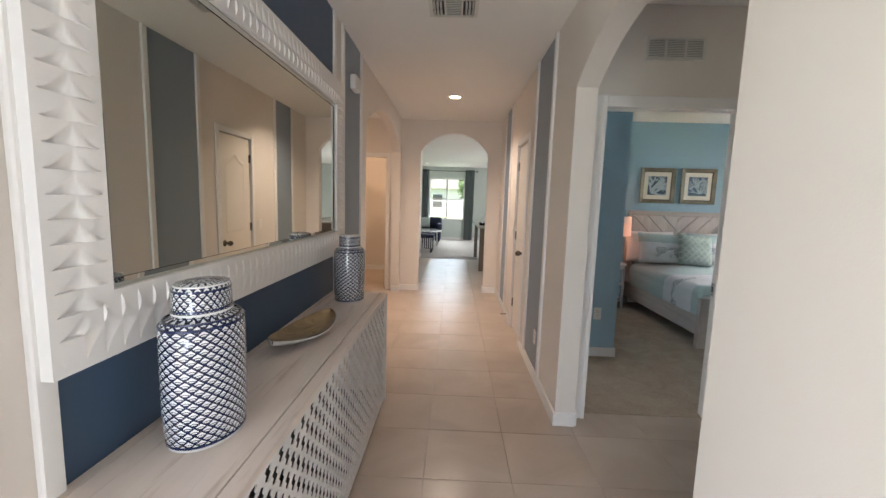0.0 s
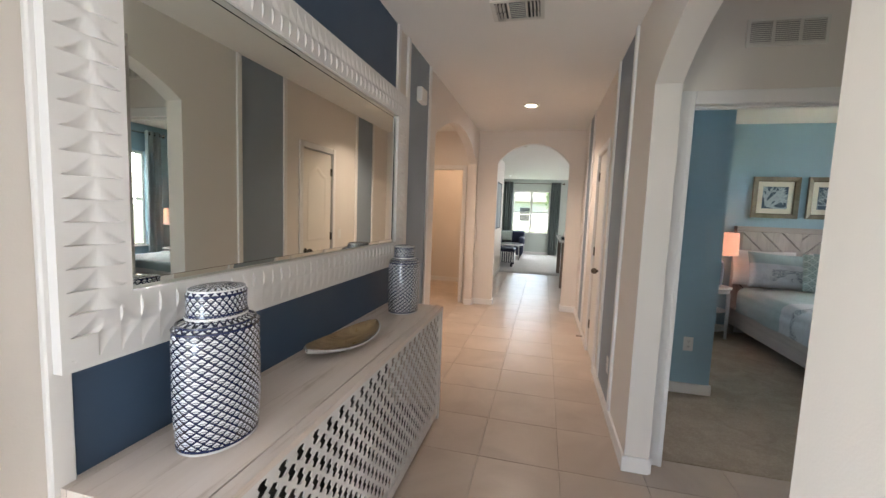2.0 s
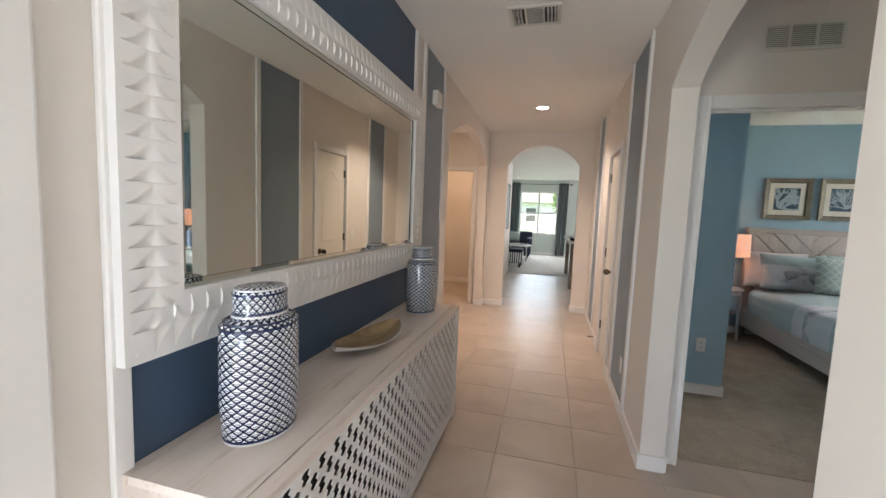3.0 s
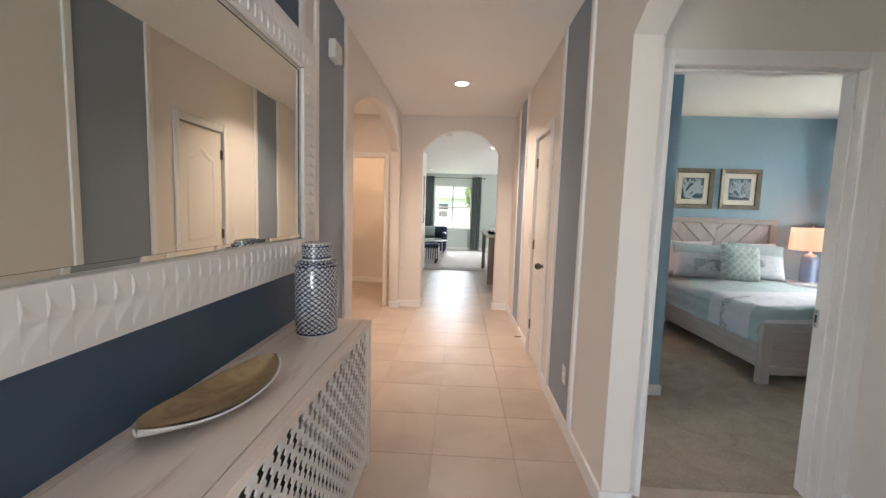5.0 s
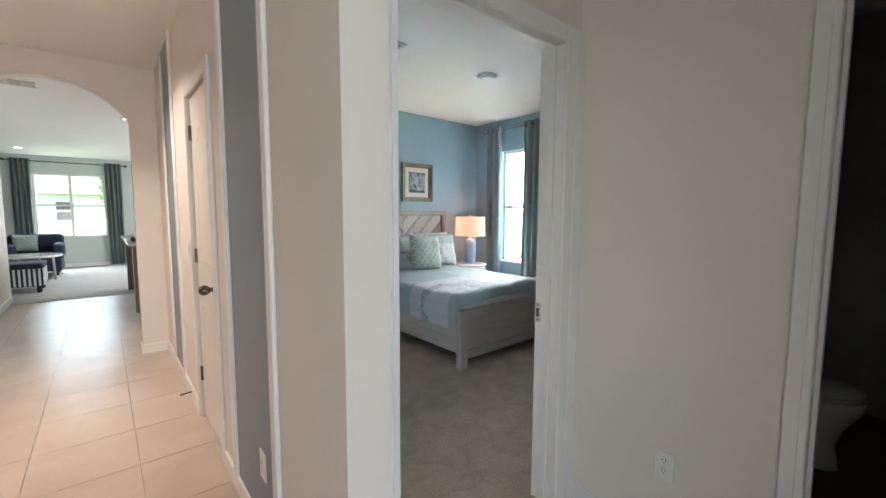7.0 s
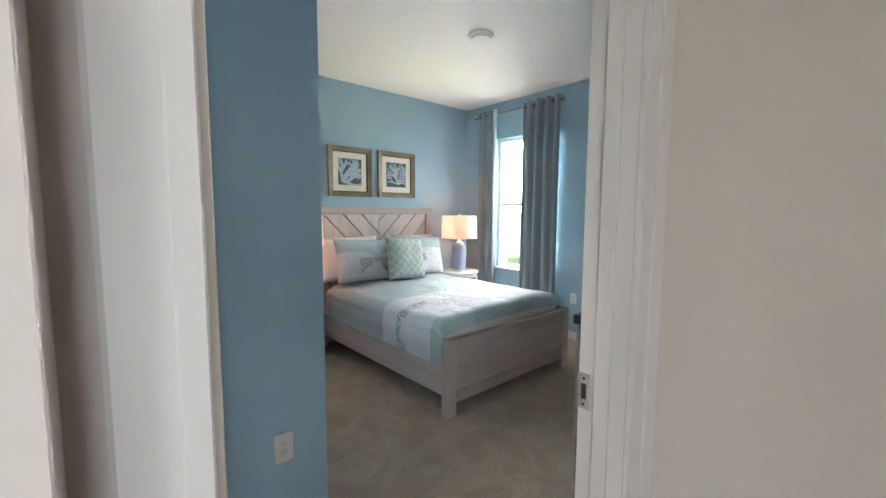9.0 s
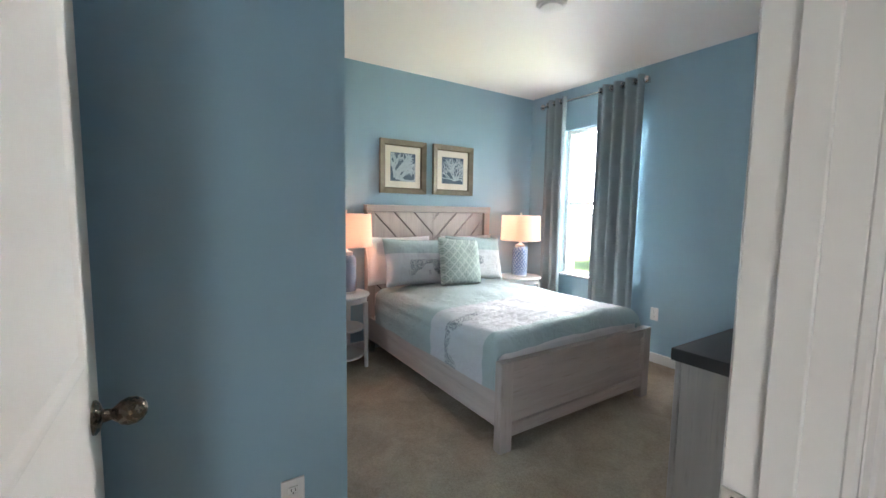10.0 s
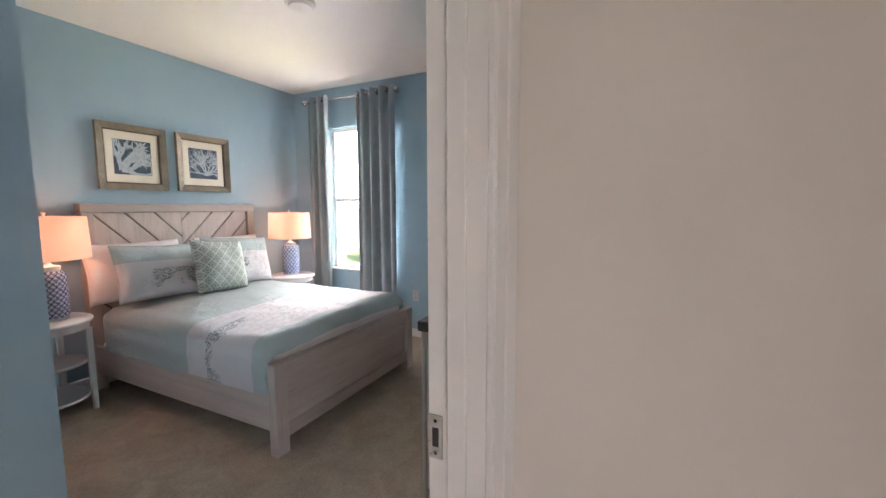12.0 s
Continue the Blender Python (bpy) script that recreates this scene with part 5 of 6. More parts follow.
def table_lamp(x, y, z, china, label):
    l = thing("table_lamp", pose(x, y, z), label, "lamp", "bedside lamps")
    part("foot", lathe(bmesh.new(), [(0.0, 0), (0.078, 0), (0.080, 0.008), (0.076, 0.016), (0.0, 0.016)], 36), CERW, l, smooth=True)
    part("body", lathe(bmesh.new(), [(0.0, 0.0165), (0.076, 0.0165), (0.083, 0.03), (0.085, 0.13), (0.085, 0.27), (0.080, 0.298), (0.062, 0.318), (0.0, 0.318)], 44), china, l, smooth=True)
    part("neck", lathe(bmesh.new(), [(0.0, 0.3185), (0.057, 0.3185), (0.057, 0.345), (0.024, 0.352), (0.012, 0.365), (0.010, 0.40), (0.0, 0.40)], 28), CERW, l, smooth=True)
    s = part("shade", lathe(bmesh.new(), [(0.216, 0.392), (0.206, 0.663)], 56, cap=False), SHADE, l, "glowing off-white linen drum shade", True)
    bm = bmesh.new()
    for k in range(3):
        a = k * 2 * math.pi / 3
        tube(bm, [(0.008 * math.cos(a), 0.008 * math.sin(a), 0.653), (0.205 * math.cos(a), 0.205 * math.sin(a), 0.656)], 0.0025, 6)
    part("spider", bm, STEEL, s)
    part("stem", tube(bmesh.new(), [(0, 0, 0.40), (0, 0, 0.653)], 0.006, 8), STEEL, l)
    part("finial", lathe(bmesh.new(), [(0.0, 0.653), (0.010, 0.654), (0.012, 0.664), (0.006, 0.672), (0.014, 0.683), (0.008, 0.692), (0.0, 0.694)], 16), CERW, l, smooth=True)
    return l


table_lamp(2.845, 7.44, 0.6325, CHINAD, "lit bedside lamp with dark blue patterned china base")
table_lamp(4.815, 7.43, 0.6325, CHINAL, "lit bedside lamp with light blue patterned china base")


# ---- framed coral prints ----
def picture(x, z, seed, branchy, label):
    p = thing("framed_print", pose(x, 7.7295, z), label, "picture", "coral prints over the bed")
    w = 0.495 / 2
    h = 0.505 / 2

    def side(n, a, b, c, d, t0, t1, mm, parent):
        bm = bmesh.new()
        pts = [a, b, c, d]
        v0 = [bm.verts.new((q[0], t0, q[1])) for q in pts]
        v1 = [bm.verts.new((q[0], t1 if k < 2 else t1 * 0.62, q[1])) for k, q in enumerate(pts)]
        bm.faces.new(v0)
        bm.faces.new(v1)
        for k in range(4):
            bm.faces.new((v0[k], v0[(k + 1) % 4], v1[(k + 1) % 4], v1[k]))
        return part(n, bm, mm, parent)
    f = 0.046
    O4 = [(-w, -h), (w, -h), (w, h), (-w, h)]
    I4 = [(-w + f, -h + f), (w - f, -h + f), (w - f, h - f), (-w + f, h - f)]
    J4 = [(-w + f + 0.010, -h + f + 0.010), (w - f - 0.010, -h + f + 0.010), (w - f - 0.010, h - f - 0.010), (-w + f + 0.010, h - f - 0.010)]
    for k in range(4):
        l = (k + 1) % 4
        side("frame_side", O4[k], O4[l], I4[l], I4[k], 0, -0.034, GILT, p)
        side("lip", I4[k], I4[l], J4[l], J4[k], 0, -0.020, GILTD, p)
    part("mount", boxes((-w + f + 0.008, w - f - 0.008, -0.006, -0.001, -h + f + 0.008, h - f - 0.008)), MATB, p, "ivory mount board")
    ph = 0.135
    pr = part("print", boxes((-ph, ph, -0.0068, -0.0061, -ph, ph)), PRINT, p, "navy print of pale branching coral")
    rnd = random.Random(seed)
    bm = bmesh.new()
    laid = [0]

    def branch(x, z, a, length, width, depth):
        if depth == 0 or width < 0.0015:
            return
        laid[0] += 1
        lay = -0.0070 - 0.000004 * laid[0]
        steps = 4
        prev = None
        for s in range(steps + 1):
            wv = width * (1 - 0.35 * s / steps)
            nx, nz = -math.sin(a), math.cos(a)
            zc = min(max(z, -ph + 0.006), ph - 0.006)
            xc = min(max(x, -ph + 0.006), ph - 0.006)
            cur = (bm.verts.new((max(-ph + 0.001, min(ph - 0.001, xc + nx * wv)), lay, max(-ph + 0.001, min(ph - 0.001, zc + nz * wv)))),
                   bm.verts.new((max(-ph + 0.001, min(ph - 0.001, xc - nx * wv)), lay, max(-ph + 0.001, min(ph - 0.001, zc - nz * wv)))))
            if prev:
                bm.faces.new((prev[0], prev[1], cur[1], cur[0]))
            prev = cur
            if s < steps:
                a += rnd.uniform(-0.28, 0.28)
                x += math.cos(a) * length / steps
                z += math.sin(a) * length / steps
            if s in (2, 3):
                branch(x, z, a + rnd.choice((-1, 1)) * rnd.uniform(0.5, 1.0), length * 0.7, width * 0.62, depth - 1)
        branch(x, z, a + rnd.uniform(-0.3, 0.3), length * 0.75, width * 0.66, depth - 1)

    if branchy:
        for a0 in (0.35, 0.7, 1.05, 1.4, 1.75, 2.1, 2.45, 2.8):
            branch(0.03, -0.10, a0, 0.095, 0.0085, 5)
    else:
        for a0 in (0.1, 0.45, 0.8, 1.15, 1.5, 1.9):
            branch(-0.085, -0.10, a0, 0.11, 0.019, 4)
    part("coral", bm, CORAL, pr)
    return p


picture(3.519, 1.745, 4, False, "square framed print of bold pale coral on navy")
picture(4.100, 1.749, 9, True, "square framed print of fine fan coral on navy")


# ---- dresser with vase and orchid ----
DRX0, DRX1, DRY0, DRY1, DRZ = 3.160, 4.75, 4.438, 4.922, 0.85
dr = thing("dresser", pose(DRX0, DRY0, 0), "whitewashed wooden dresser with a dark stained top", "dresser")
dw, dd = DRX1 - DRX0, DRY1 - DRY0
part("top", boxes((0, dw, 0, dd, DRZ - 0.045, DRZ), bev=0.003), DARKT, dr, "dark stained wood top")
part("body", boxes((0.022, dw - 0.022, 0.004, dd - 0.03, 0.06, DRZ - 0.0455), bev=0.002), DRESS, dr)
for x in (0.016, dw - 0.061):
    part("corner_stile", boxes((x, x + 0.045, dd - 0.0295, dd - 0.010, 0.0, DRZ - 0.0455), bev=0.003), DRESS, dr)
    part("back_foot", boxes((x, x + 0.045, 0.006, 0.05, 0.0, 0.0595), bev=0.003), DRESS, dr)
for c in range(2):
    for r in range(3):
        x0 = 0.07 + c * (dw - 0.13) / 2
        d = part("drawer", boxes((x0, x0 + (dw - 0.15) / 2, dd - 0.0295, dd - 0.012, 0.09 + r * 0.24, 0.32 + r * 0.24), bev=0.003), DRESS, dr)
        part("pull", boxes((x0 + 0.26, x0 + 0.40, dd - 0.0118, dd + 0.006, 0.20 + r * 0.24, 0.212 + r * 0.24), bev=0.003), BRONZE, d)

sv = thing("shell_vase", pose(3.445, 4.685, DRZ, 0, 0, -62), "pearl grey ribbed nautilus-shaped ceramic vase", "vase")
bm = bmesh.new()
n, k = 336, 24
rows = []
for j in range(k + 1):
    th = math.pi * j / k
    row = []
    for i in range(n):
        a = 2 * math.pi * i / n
        twist = a + 0.75 * abs(math.cos(th))
        rib = 1 + 0.40 * (abs(math.sin(twist * 12)) ** 0.7 - 0.6) * math.sin(th) ** 0.8
        r = math.sin(th) ** 0.62
        x = 0.092 * r * math.cos(a) * rib
        z = 0.086 * r * math.sin(a) * rib
        y = -0.048 * math.cos(th) * (1 + 1.6 * (rib - 1))
        row.append(bm.verts.new((x, y, max(z + 0.090, 0.0))))
    rows.append(row)
for a, b in zip(rows, rows[1:]):
    for i in range(n):
        bm.faces.new((a[i], a[(i + 1) % n], b[(i + 1) % n], b[i]))
bmesh.ops.remove_doubles(bm, verts=bm.verts[:], dist=0.0004)
body = part("body", bm, SHELLM, sv, smooth=True)
m = Matrix.Translation((-0.006, -0.006, 0.142)) @ Matrix.Rotation(radians(-8), 4, "Y") @ Matrix.Rotation(radians(38), 4, "X") @ Matrix.Diagonal((0.82, 1.15, 1.25, 1))
part("mouth", lathe(bmesh.new(), [(0.034, 0), (0.028, 0.018), (0.026, 0.030), (0.034, 0.044), (0.031, 0.046), (0.023, 0.034), (0.022, 0.012), (0.0, 0.010)], 28, m, cap=False), SHELLM, sv, "flared dark-throated mouth", True)
part("throat", lathe(bmesh.new(), [(0.0, 0.033), (0.022, 0.033), (0.022, 0.035), (0.0, 0.035)], 20, m), DARKSLOT, body)

orc = thing("orchid", pose(4.38, 4.735, DRZ), "white orchid in bloom in a white ceramic pot", "plant")
part("pot", lathe(bmesh.new(), [(0.0, 0), (0.088, 0), (0.094, 0.006), (0.093, 0.05), (0.086, 0.12), (0.078, 0.175), (0.076, 0.182), (0.072, 0.180), (0.072, 0.165), (0.0, 0.160)], 40), CERW, orc, smooth=True)
part("moss", lathe(bmesh.new(), [(0.0, 0.161), (0.073, 0.166), (0.05, 0.178), (0.0, 0.184)], 20), STEM, orc, smooth=True)
rnd = random.Random(11)
for a, ln, up in ((2.6, 0.17, 0.10), (3.9, 0.15, 0.07), (0.4, 0.18, 0.09), (5.2, 0.16, 0.12), (1.5, 0.12, 0.14)):
    bm = bmesh.new()
    rows = []
    for i in range(11):
        s = i / 10
        wv = 0.034 * math.sin(math.pi * min(s * 0.93 + 0.07, 1)) ** 0.7 + 0.002
        c = Vector((math.cos(a) * ln * s, math.sin(a) * ln * s, 0.178 + up * math.sin(2.3 * s)))
        nx = Vector((-math.sin(a), math.cos(a), 0))
        rows.append([bm.verts.new(c + nx * wv * t + Vector((0, 0, 0.010 * abs(t)))) for t in (-1, -0.5, 0, 0.5, 1)])
    for p, q in zip(rows, rows[1:]):
        for i in range(4):
            bm.faces.new((p[i], p[i + 1], q[i + 1], q[i]))
    shell(bm, 0.002)
    part("leaf", bm, PLANTG, orc, smooth=True)


def bloom(bm, c, d, size):
    """Five petals and a lip round a centre, facing d."""
    q = Vector((0, 0, 1)).rotation_difference(Vector(d)).to_matrix().to_4x4()
    m = Matrix.Translation(c) @ q @ Matrix.Rotation(rnd.uniform(0, 1), 4, "Z")
    for k in range(5):
        a = k * 2 * math.pi / 5
        wide = 0.62 if k in (1, 4) else 0.40
        pts = []
        for s, w2 in ((0.05, 0.10), (0.3, 0.75), (0.62, 1.0), (0.88, 0.65), (1.0, 0.05)):
            for t in (-1, 0, 1):
                rr, tt = size * s, size * wide * w2 * t
                pts.append(bm.verts.new(m @ Vector((rr * math.cos(a) - tt * math.sin(a), rr * math.sin(a) + tt * math.cos(a), 0.22 * size * s * s + 0.05 * size * (1 - abs(t))))))
        for r in range(4):
            for t in range(2):
                i = r * 3 + t
                bm.faces.new((pts[i], pts[i + 1], pts[i + 4], pts[i + 3]))


for stem_pts, blooms in ((((0, 0, 0.17), (-0.015, 0.0, 0.35), (0.01, 0.01, 0.55), (0.0, 0.02, 0.70), (-0.05, 0.035, 0.80), (-0.12, 0.05, 0.835), (-0.17, 0.06, 0.82)), ((-0.02, 0.03, 0.81), (-0.07, 0.04, 0.86), (-0.12, 0.05, 0.84), (-0.06, 0.05, 0.78), (-0.16, 0.06, 0.80), (0.01, 0.02, 0.75))),
                         (((0.01, 0, 0.17), (0.02, -0.01, 0.30), (0.0, 0.0, 0.44), (-0.03, 0.02, 0.54), (-0.08, 0.04, 0.60), (-0.14, 0.05, 0.60), (-0.19, 0.06, 0.565)), ((-0.05, 0.03, 0.60), (-0.10, 0.04, 0.62), (-0.15, 0.05, 0.60), (0.0, 0.02, 0.66), (0.01, 0.03, 0.60)))):
    st = part("stem", tube(bmesh.new(), stem_pts, 0.0042, 8, 0.002), STEM, orc, smooth=True)
    for c in blooms:
        bm = bmesh.new()
        bloom(bm, Vector(c) + Vector((-0.012, 0, 0)), (-0.8, rnd.uniform(-0.5, 0.3), rnd.uniform(-0.1, 0.4)), rnd.uniform(0.040, 0.050))
        part("bloom", bm, PETAL, st, "white moth-orchid bloom", True)
    end = stem_pts[-1]
    for q in range(2):
        part("bud", lathe(bmesh.new(), [(0.0, -0.010), (0.006, -0.006), (0.008, 0.0), (0.005, 0.007), (0.0, 0.010)], 10, Matrix.Translation((end[0] - 0.012 * q, end[1], end[2] - 0.012 - 0.016 * q))), PLANTG, st, "green flower bud", True)


# ---- bathroom: toilet ----
wc = thing("toilet", pose(3.74, 3.70, 0.001, 0, 0, 0), "white ceramic toilet standing in the unlit bathroom", "toilet")


def oval(bm, rows, seg=32):
    rings = []
    for rx, ry, cy, z in rows:
        rings.append([bm.verts.new((rx * math.cos(2 * math.pi * i / seg), cy + ry * math.sin(2 * math.pi * i / seg), z)) for i in range(seg)])
    for a, b in zip(rings, rings[1:]):
        for i in range(seg):
            bm.faces.new((a[i], a[(i + 1) % seg], b[(i + 1) % seg], b[i]))
    bm.faces.new(rings[0])
    bm.faces.new(rings[-1])
    return bm


part("bowl", oval(bmesh.new(), [(0.11, 0.22, 0.02, 0), (0.105, 0.20, 0.02, 0.12), (0.12, 0.20, -0.01, 0.22), (0.175, 0.235, -0.04, 0.33), (0.185, 0.245, -0.04, 0.385), (0.18, 0.24, -0.04, 0.395)]), CERW, wc, smooth=True)
part("seat", oval(bmesh.new(), [(0.185, 0.235, -0.04, 0.399), (0.19, 0.24, -0.04, 0.408), (0.18, 0.23, -0.04, 0.417)]), CERW, wc, smooth=True)
part("seat_lid", oval(bmesh.new(), [(0.186, 0.236, -0.04, 0.422), (0.188, 0.238, -0.04, 0.430), (0.15, 0.20, -0.04, 0.447)]), CERW, wc, smooth=True)
part("tank", boxes((-0.21, 0.21, 0.225, 0.42, 0.40, 0.74), bev=0.02, seg=2), CERW, wc)
part("tank_lid", boxes((-0.22, 0.22, 0.215, 0.43, 0.742, 0.775), bev=0.01, seg=2), CERW, wc)
part("flush_lever", boxes((-0.17, -0.10, 0.205, 0.224, 0.68, 0.695), bev=0.004), CHROME, wc)

# ---- living room ----
cnv = thing("canvas_art", pose(WL, 10.44, 1.585), "wide abstract blue and white canvas in a slim dark edge", "picture")
part("canvas", boxes((0.002, 0.030, -0.80, 0.80, -0.48, 0.48)), CANVAS, cnv)
for r in ((0.001, 0.036, -0.82, 0.82, 0.4805, 0.498), (0.001, 0.036, -0.82, 0.82, -0.498, -0.4805), (0.001, 0.036, -0.82, -0.8005, -0.48, 0.48), (0.001, 0.036, 0.8005, 0.82, -0.48, 0.48)):
    part("edge_strip", boxes(r), BLACKF, cnv)

isl = thing("kitchen_island", pose(1.07, 9.92, 0), "wooden kitchen island with a pale granite top", "kitchen island")
part("counter", boxes((0, 1.05, 0, 2.3, 0.895, 0.935), bev=0.006, seg=2), STONE, isl, "pale granite counter")
part("body", boxes((0.32, 1.0, 0.06, 2.24, 0.0, 0.894), bev=0.003), ISLW, isl)
for y in (0.05, 2.17):
    part("post", boxes((0.05, 0.13, y, y + 0.08, 0.0, 0.894), bev=0.004), ISLW, isl)
part("end_panel", boxes((0.131, 0.319, 0.07, 0.10, 0.0, 0.894), bev=0.003), ISLW, isl)
tr = thing("tray", pose(1.33, 10.45, 0.935), "black tray on the kitchen island", "tray")
part("base", boxes((-0.20, 0.20, -0.14, 0.14, 0.0005, 0.012), bev=0.004), BLACKF, tr)
for r in ((-0.20, 0.20, -0.14, -0.128, 0.0125, 0.05), (-0.20, 0.20, 0.128, 0.14, 0.0125, 0.05), (-0.20, -0.188, -0.127, 0.127, 0.0125, 0.05), (0.188, 0.20, -0.127, 0.127, 0.0125, 0.05)):
    part("rim", boxes(r, bev=0.002), BLACKF, tr)
for dx in (-0.09, 0.06):
    cr = thing("ring_sculpture", pose(1.33 + dx, 10.45, 0.9475), "white open ring ornament standing on the tray", "ornament")
    pts = [(0.07 * math.cos(a), 0, 0.095 + 0.075 * math.sin(a)) for a in [radians(-80 + 340 * i / 30) for i in range(31)]]
    part("ring", tube(bmesh.new(), pts, 0.016, 10), CERW, cr, smooth=True)
    part("foot", boxes((-0.05, 0.05, -0.03, 0.03, 0.0, 0.016), bev=0.004), CERW, cr)

ac = thing("armchair", pose(-0.28, 15.35, 0), "navy upholstered tub armchair", "armchair")
part("seat_base", boxes((-0.42, 0.42, -0.40, 0.40, 0.10, 0.36), bev=0.04, seg=3), NAVY, ac)
part("seat_cushion", boxes((-0.27, 0.27, -0.42, 0.22, 0.365, 0.48), bev=0.05, seg=3), NAVY, ac)
part("backrest", boxes((-0.44, 0.44, 0.225, 0.45, 0.365, 0.86), bev=0.08, seg=4), NAVY, ac)
for s in (-1, 1):
    a, b = sorted((s * 0.275, s * 0.46))
    part("arm", boxes((a, b, -0.42, 0.22, 0.365, 0.68), bev=0.07, seg=4), NAVY, ac)
    for y in (-0.34, 0.34):
        part("leg", tube(bmesh.new(), [(s * 0.34, y, 0.0), (s * 0.34, y, 0.0995)], 0.018, 8, 0.026), BLACKF, ac)
pillow("chair_cushion", "small pale patterned cushion on the armchair", TRELLIS, pose(-0.42, 15.38, 0.68, -18), 0.38, 0.36, 0.12, 7)

ct = thing("coffee_table", pose(-0.26, 14.1, 0), "round white-topped coffee table on dark legs", "coffee table")
part("tabletop", lathe(bmesh.new(), [(0.0, 0.49), (0.47, 0.49), (0.48, 0.50), (0.48, 0.52), (0.47, 0.53), (0.0, 0.53)], 48), CERW, ct, smooth=True)
for k in range(4):
    a = 0.5 + k * math.pi / 2
    part("leg", tube(bmesh.new(), [(0.38 * math.cos(a), 0.38 * math.sin(a), 0), (0.36 * math.cos(a), 0.36 * math.sin(a), 0.4895)], 0.02, 8), STEEL, ct)

ot = thing("ottoman", pose(-0.31, 12.95, 0), "square striped ottoman on black castors", "ottoman")
part("cushion", boxes((-0.36, 0.36, -0.34, 0.34, 0.41, 0.50), bev=0.03, seg=3), NAVY, ot)
for i in range(12):
    for y0, y1 in ((-0.335, -0.330), (0.330, 0.335)):
        part("stripe_panel", boxes((-0.35 + i * 0.0585, -0.35 + i * 0.0585 + 0.029, y0, y1, 0.13, 0.4095)), CERW, ot)
    part("stripe_panel", boxes((0.350, 0.355, -0.33 + i * 0.0555, -0.33 + i * 0.0555 + 0.028, 0.13, 0.4095)), CERW, ot)
part("body", boxes((-0.35, 0.35, -0.33, 0.33, 0.12, 0.4095)), NAVY, ot)
for x in (-0.29, 0.29):
    for y in (-0.27, 0.27):
        part("castor", lathe(bmesh.new(), [(0.0, 0), (0.022, 0.0), (0.034, 0.03), (0.034, 0.06), (0.022, 0.1195), (0.0, 0.1195)], 16, Matrix.Translation((x, y, 0))), BLACKF, ot, smooth=True)

# ---- outside ----
# unseen slabs added above the entry openings to block the sun
bm = boxes((-4.0, -0.6, -0.6, 3.4, 2.5, 2.62), (-1.2, 2.4, -4.0, -1.3, 2.5, 2.62))
solid("sun_block_slab", bm, STUCCO, "unseen pale slab added to keep sun out of the entry openings", "roof")
bm = boxes((-60, 60, -40, 90, -0.6, -0.25))
solid("ground", bm, LAWN, "sunlit green lawn around the house", "ground")


def neighbour(m, w, d, h, label):
    hs = thing("neighbour_house", m, label, "house")
    part("walls", boxes((-w / 2, w / 2, 0, d, 0, h)), STUCCO, hs)
    part("roof", prism(bmesh.new(), [(-w / 2 - 0.5, h), (w / 2 + 0.5, h), (w / 2 - 2.0, h + 2.2), (-w / 2 + 2.0, h + 2.2)], -0.5, d + 0.5), ROOF, hs)
    for x in (-w * 0.28, w * 0.05, w * 0.32):
        wn = part("window", boxes((x - 0.5, x + 0.5, -0.03, -0.002, 1.0, 2.3)), INSIDE, hs)
        part("frame", boxes((x - 0.58, x - 0.5, -0.05, -0.004, 0.95, 2.35), (x + 0.5, x + 0.58, -0.05, -0.004, 0.95, 2.35), (x - 0.5, x + 0.5, -0.05, -0.031, 1.62, 1.68)), PLASTIC, wn)
    return hs


neighbour(pose(14.5, 7.0, -0.25, 0, 0, -90), 16, 8, 2.9, "pale stucco neighbouring house with grey roof")
neighbour(pose(3.0, 44.0, -0.25), 15, 8, 2.9, "distant pale stucco house across the lawn")


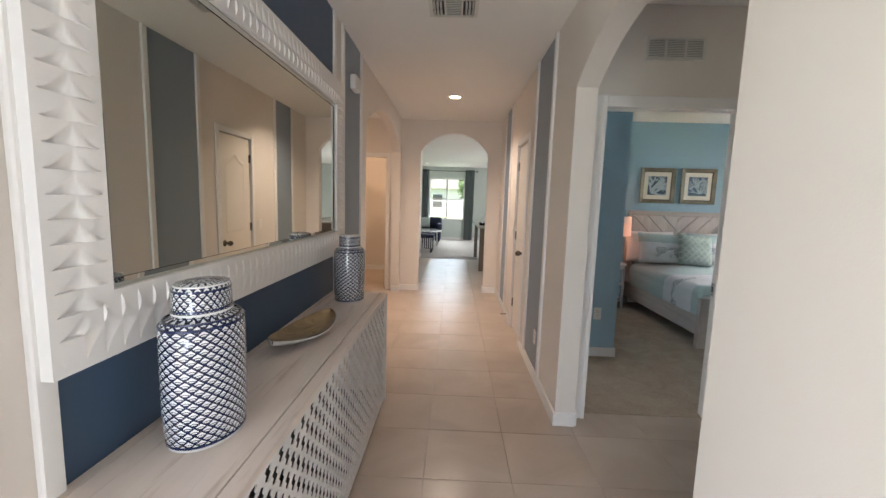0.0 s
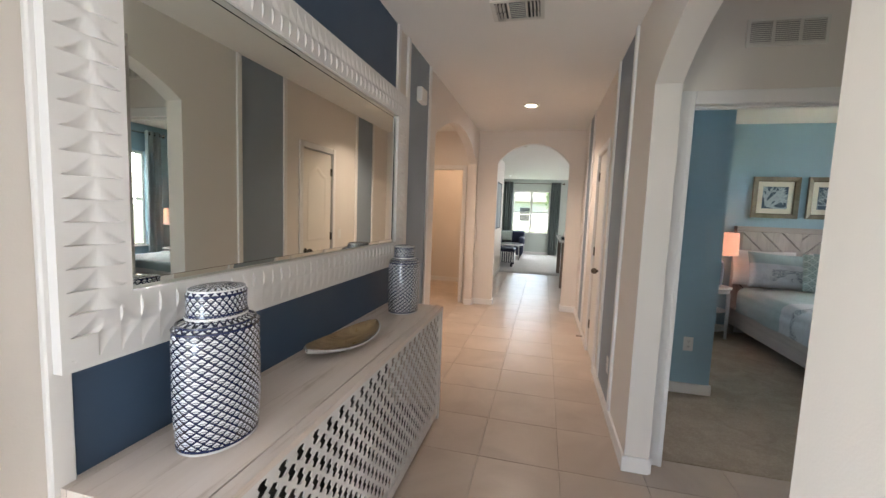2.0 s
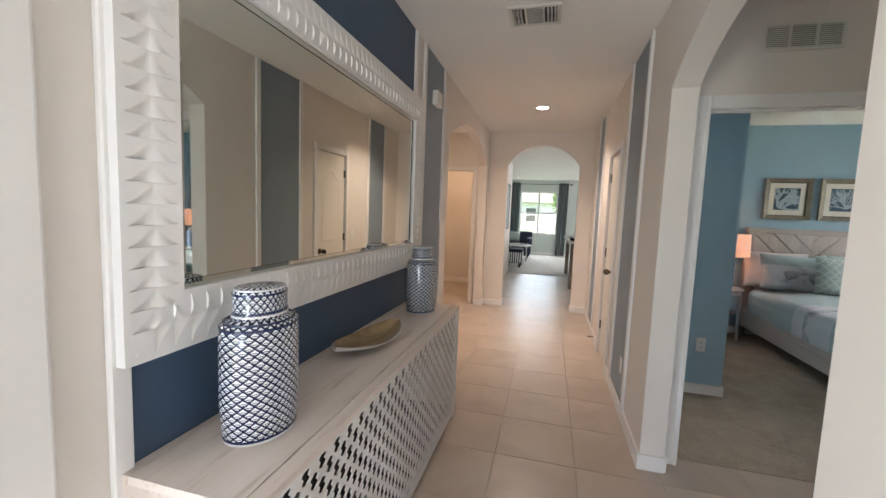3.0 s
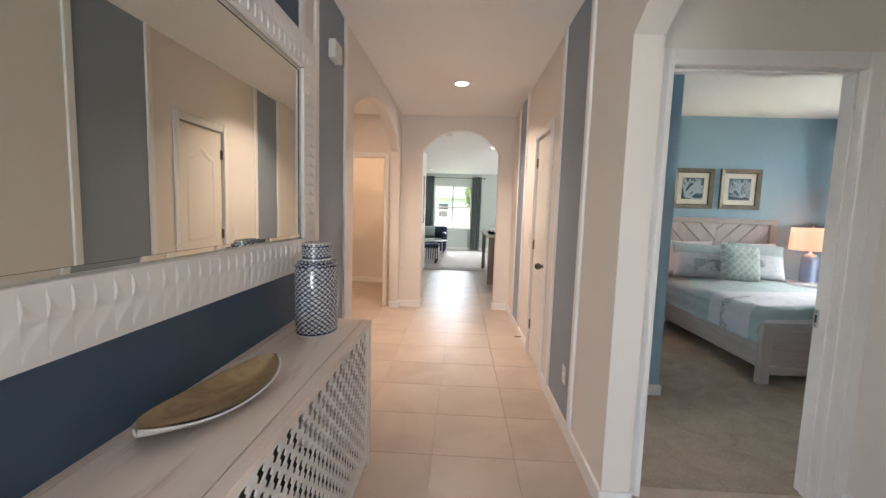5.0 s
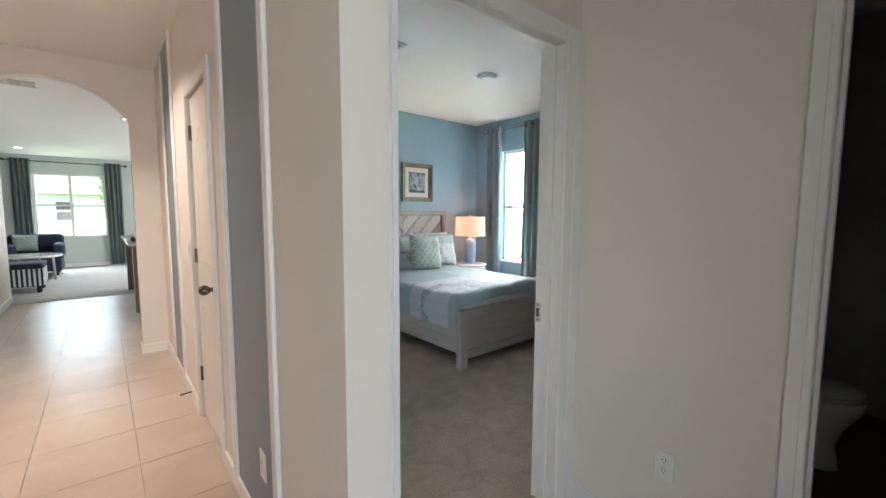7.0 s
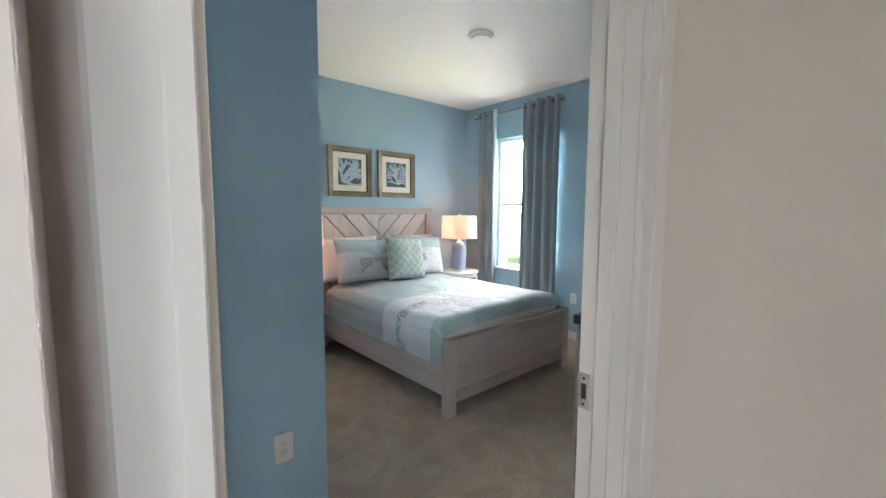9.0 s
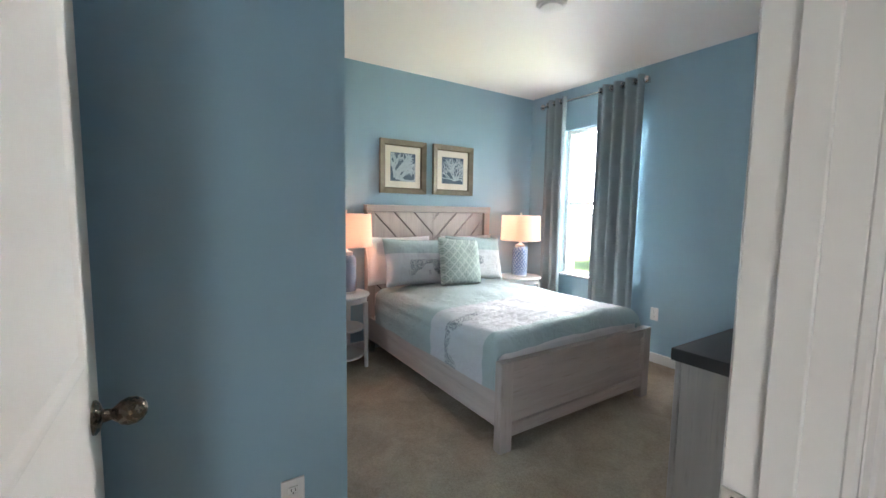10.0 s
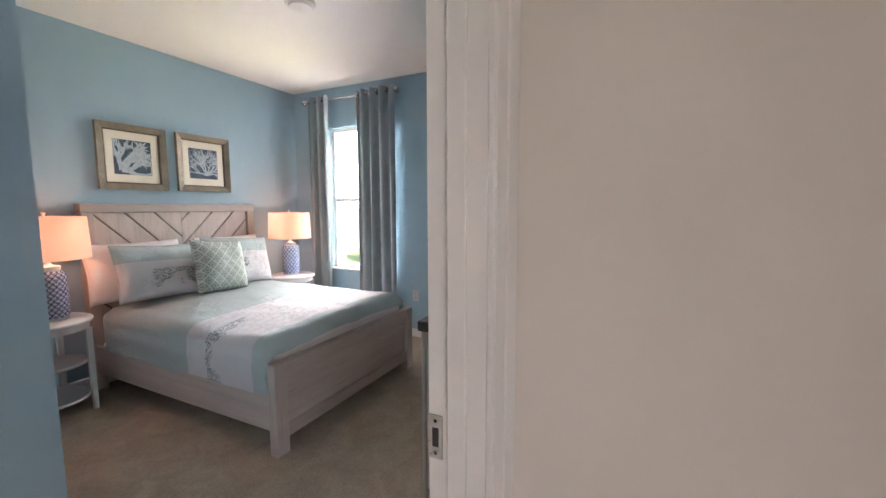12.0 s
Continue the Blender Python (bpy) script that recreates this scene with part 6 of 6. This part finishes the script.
def tree(x, y, hgt, seed):
    r = random.Random(seed)
    t = thing("tree", pose(x, y, -0.25), "broad-leaved green garden tree on the lawn", "tree", "garden trees")
    bm = tube(bmesh.new(), [(0, 0, 0), (0.05, 0.02, hgt * 0.3), (0, 0.08, hgt * 0.6)], 0.16, 8, 0.06)
    for k in range(6):
        a = k * 1.1
        z0 = hgt * (0.3 + 0.05 * k)
        tube(bm, [(0.02, 0.04, z0), (math.cos(a) * 0.7, math.sin(a) * 0.7, z0 + 0.6), (math.cos(a) * 1.2, math.sin(a) * 1.2, z0 + 1.3)], 0.06, 6, 0.02)
    part("trunk", bm, BARK, t)
    vs, fs = [], []
    for k in range(2600):
        a, b = r.uniform(0, 2 * math.pi), r.uniform(-1, 1)
        rad = hgt * 0.30 * (0.45 + 0.55 * r.random() ** 0.4) * (1 + 0.25 * math.sin(3 * a + seed) * math.cos(4 * b))
        c = Vector((rad * math.cos(a) * math.sqrt(1 - b * b), rad * math.sin(a) * math.sqrt(1 - b * b), hgt * 0.64 + rad * b * 0.9))
        u = Vector((r.uniform(-1, 1), r.uniform(-1, 1), r.uniform(-1, 1))).normalized()
        w = u.orthogonal().normalized()
        s = r.uniform(0.08, 0.16)
        i = len(vs)
        vs += [c + u * s, c + w * s * 0.5, c - u * s, c - w * s * 0.5]
        fs.append((i, i + 1, i + 2, i + 3))
    me = bpy.data.meshes.new("crown")
    me.from_pydata(vs, [], fs)
    me.materials.append(LEAFY)
    c = new("crown", me)
    c.parent = t
    return t


tree(-3.2, 30.0, 4.0, 1)
tree(2.2, 36.0, 5.0, 2)
tree(11.5, 10.5, 4.0, 3)

# ---- floor tiles ----
TS, GAP = 0.457, 0.0024
bm = boxes((GAP / 2, TS - GAP / 2, GAP / 2, TS - GAP / 2, -0.0115, 0.0), bev=0.0009)
TILEMESH = mesh_of(bm, "tile", TILE)
floor = tagged(new("floor"), "beige square porcelain tile floor with narrow grout", "floor", kind="structure")
X0, Y0 = 0.463 - TS * 5, 5.905 - TS * 16
rest_v, rest_f = [], []
count = 0
for i in range(0, 16):
    for j in range(0, 29):
        x, y = X0 + i * TS, Y0 + j * TS
        in_hall = -0.50 < x + TS / 2 < 1.45 and y < 11.9
        in_alcove = 1.2 < x + TS / 2 < 2.75 and 2.6 < y + TS / 2 < 4.62
        in_nook = x + TS / 2 < -0.3 and x > -2.0 and 5.2 < y + TS / 2 < 10.0
        in_kitchen = y > 7.9 and y + TS < 12.3
        if in_alcove and y + TS > 4.365:
            continue
        near = (in_hall and 1.5 < y < 11.8) or in_alcove or (in_nook and y < 9.0)
        if near and count < 300:
            t = new("tile", TILEMESH)
            t.location = (x, y, 0)
            t.parent = floor
            count += 1
        elif in_hall or in_nook or in_kitchen:
            k = len(rest_v)
            a, b = GAP / 2, TS - GAP / 2
            rest_v += [(x + a, y + a, 0), (x + b, y + a, 0), (x + b, y + b, 0), (x + a, y + b, 0)]
            rest_f.append((k, k + 1, k + 2, k + 3))
me = bpy.data.meshes.new("far_tiles")
me.from_pydata(rest_v, [], rest_f)
me.materials.append(TILE)
ft = new("far_tiles", me)
ft.parent = floor
ft["kind"] = "stuff"
# cut tiles along the bedroom threshold
for i in range(6, 11):
    x = X0 + i * TS
    if WR < x + TS / 2 < 2.7:
        t = part("cut_tile", boxes((x + GAP / 2, x + TS - GAP / 2, Y0 + 12 * TS + GAP / 2, 4.363, -0.0115, 0.0), bev=0.001), TILE, floor)
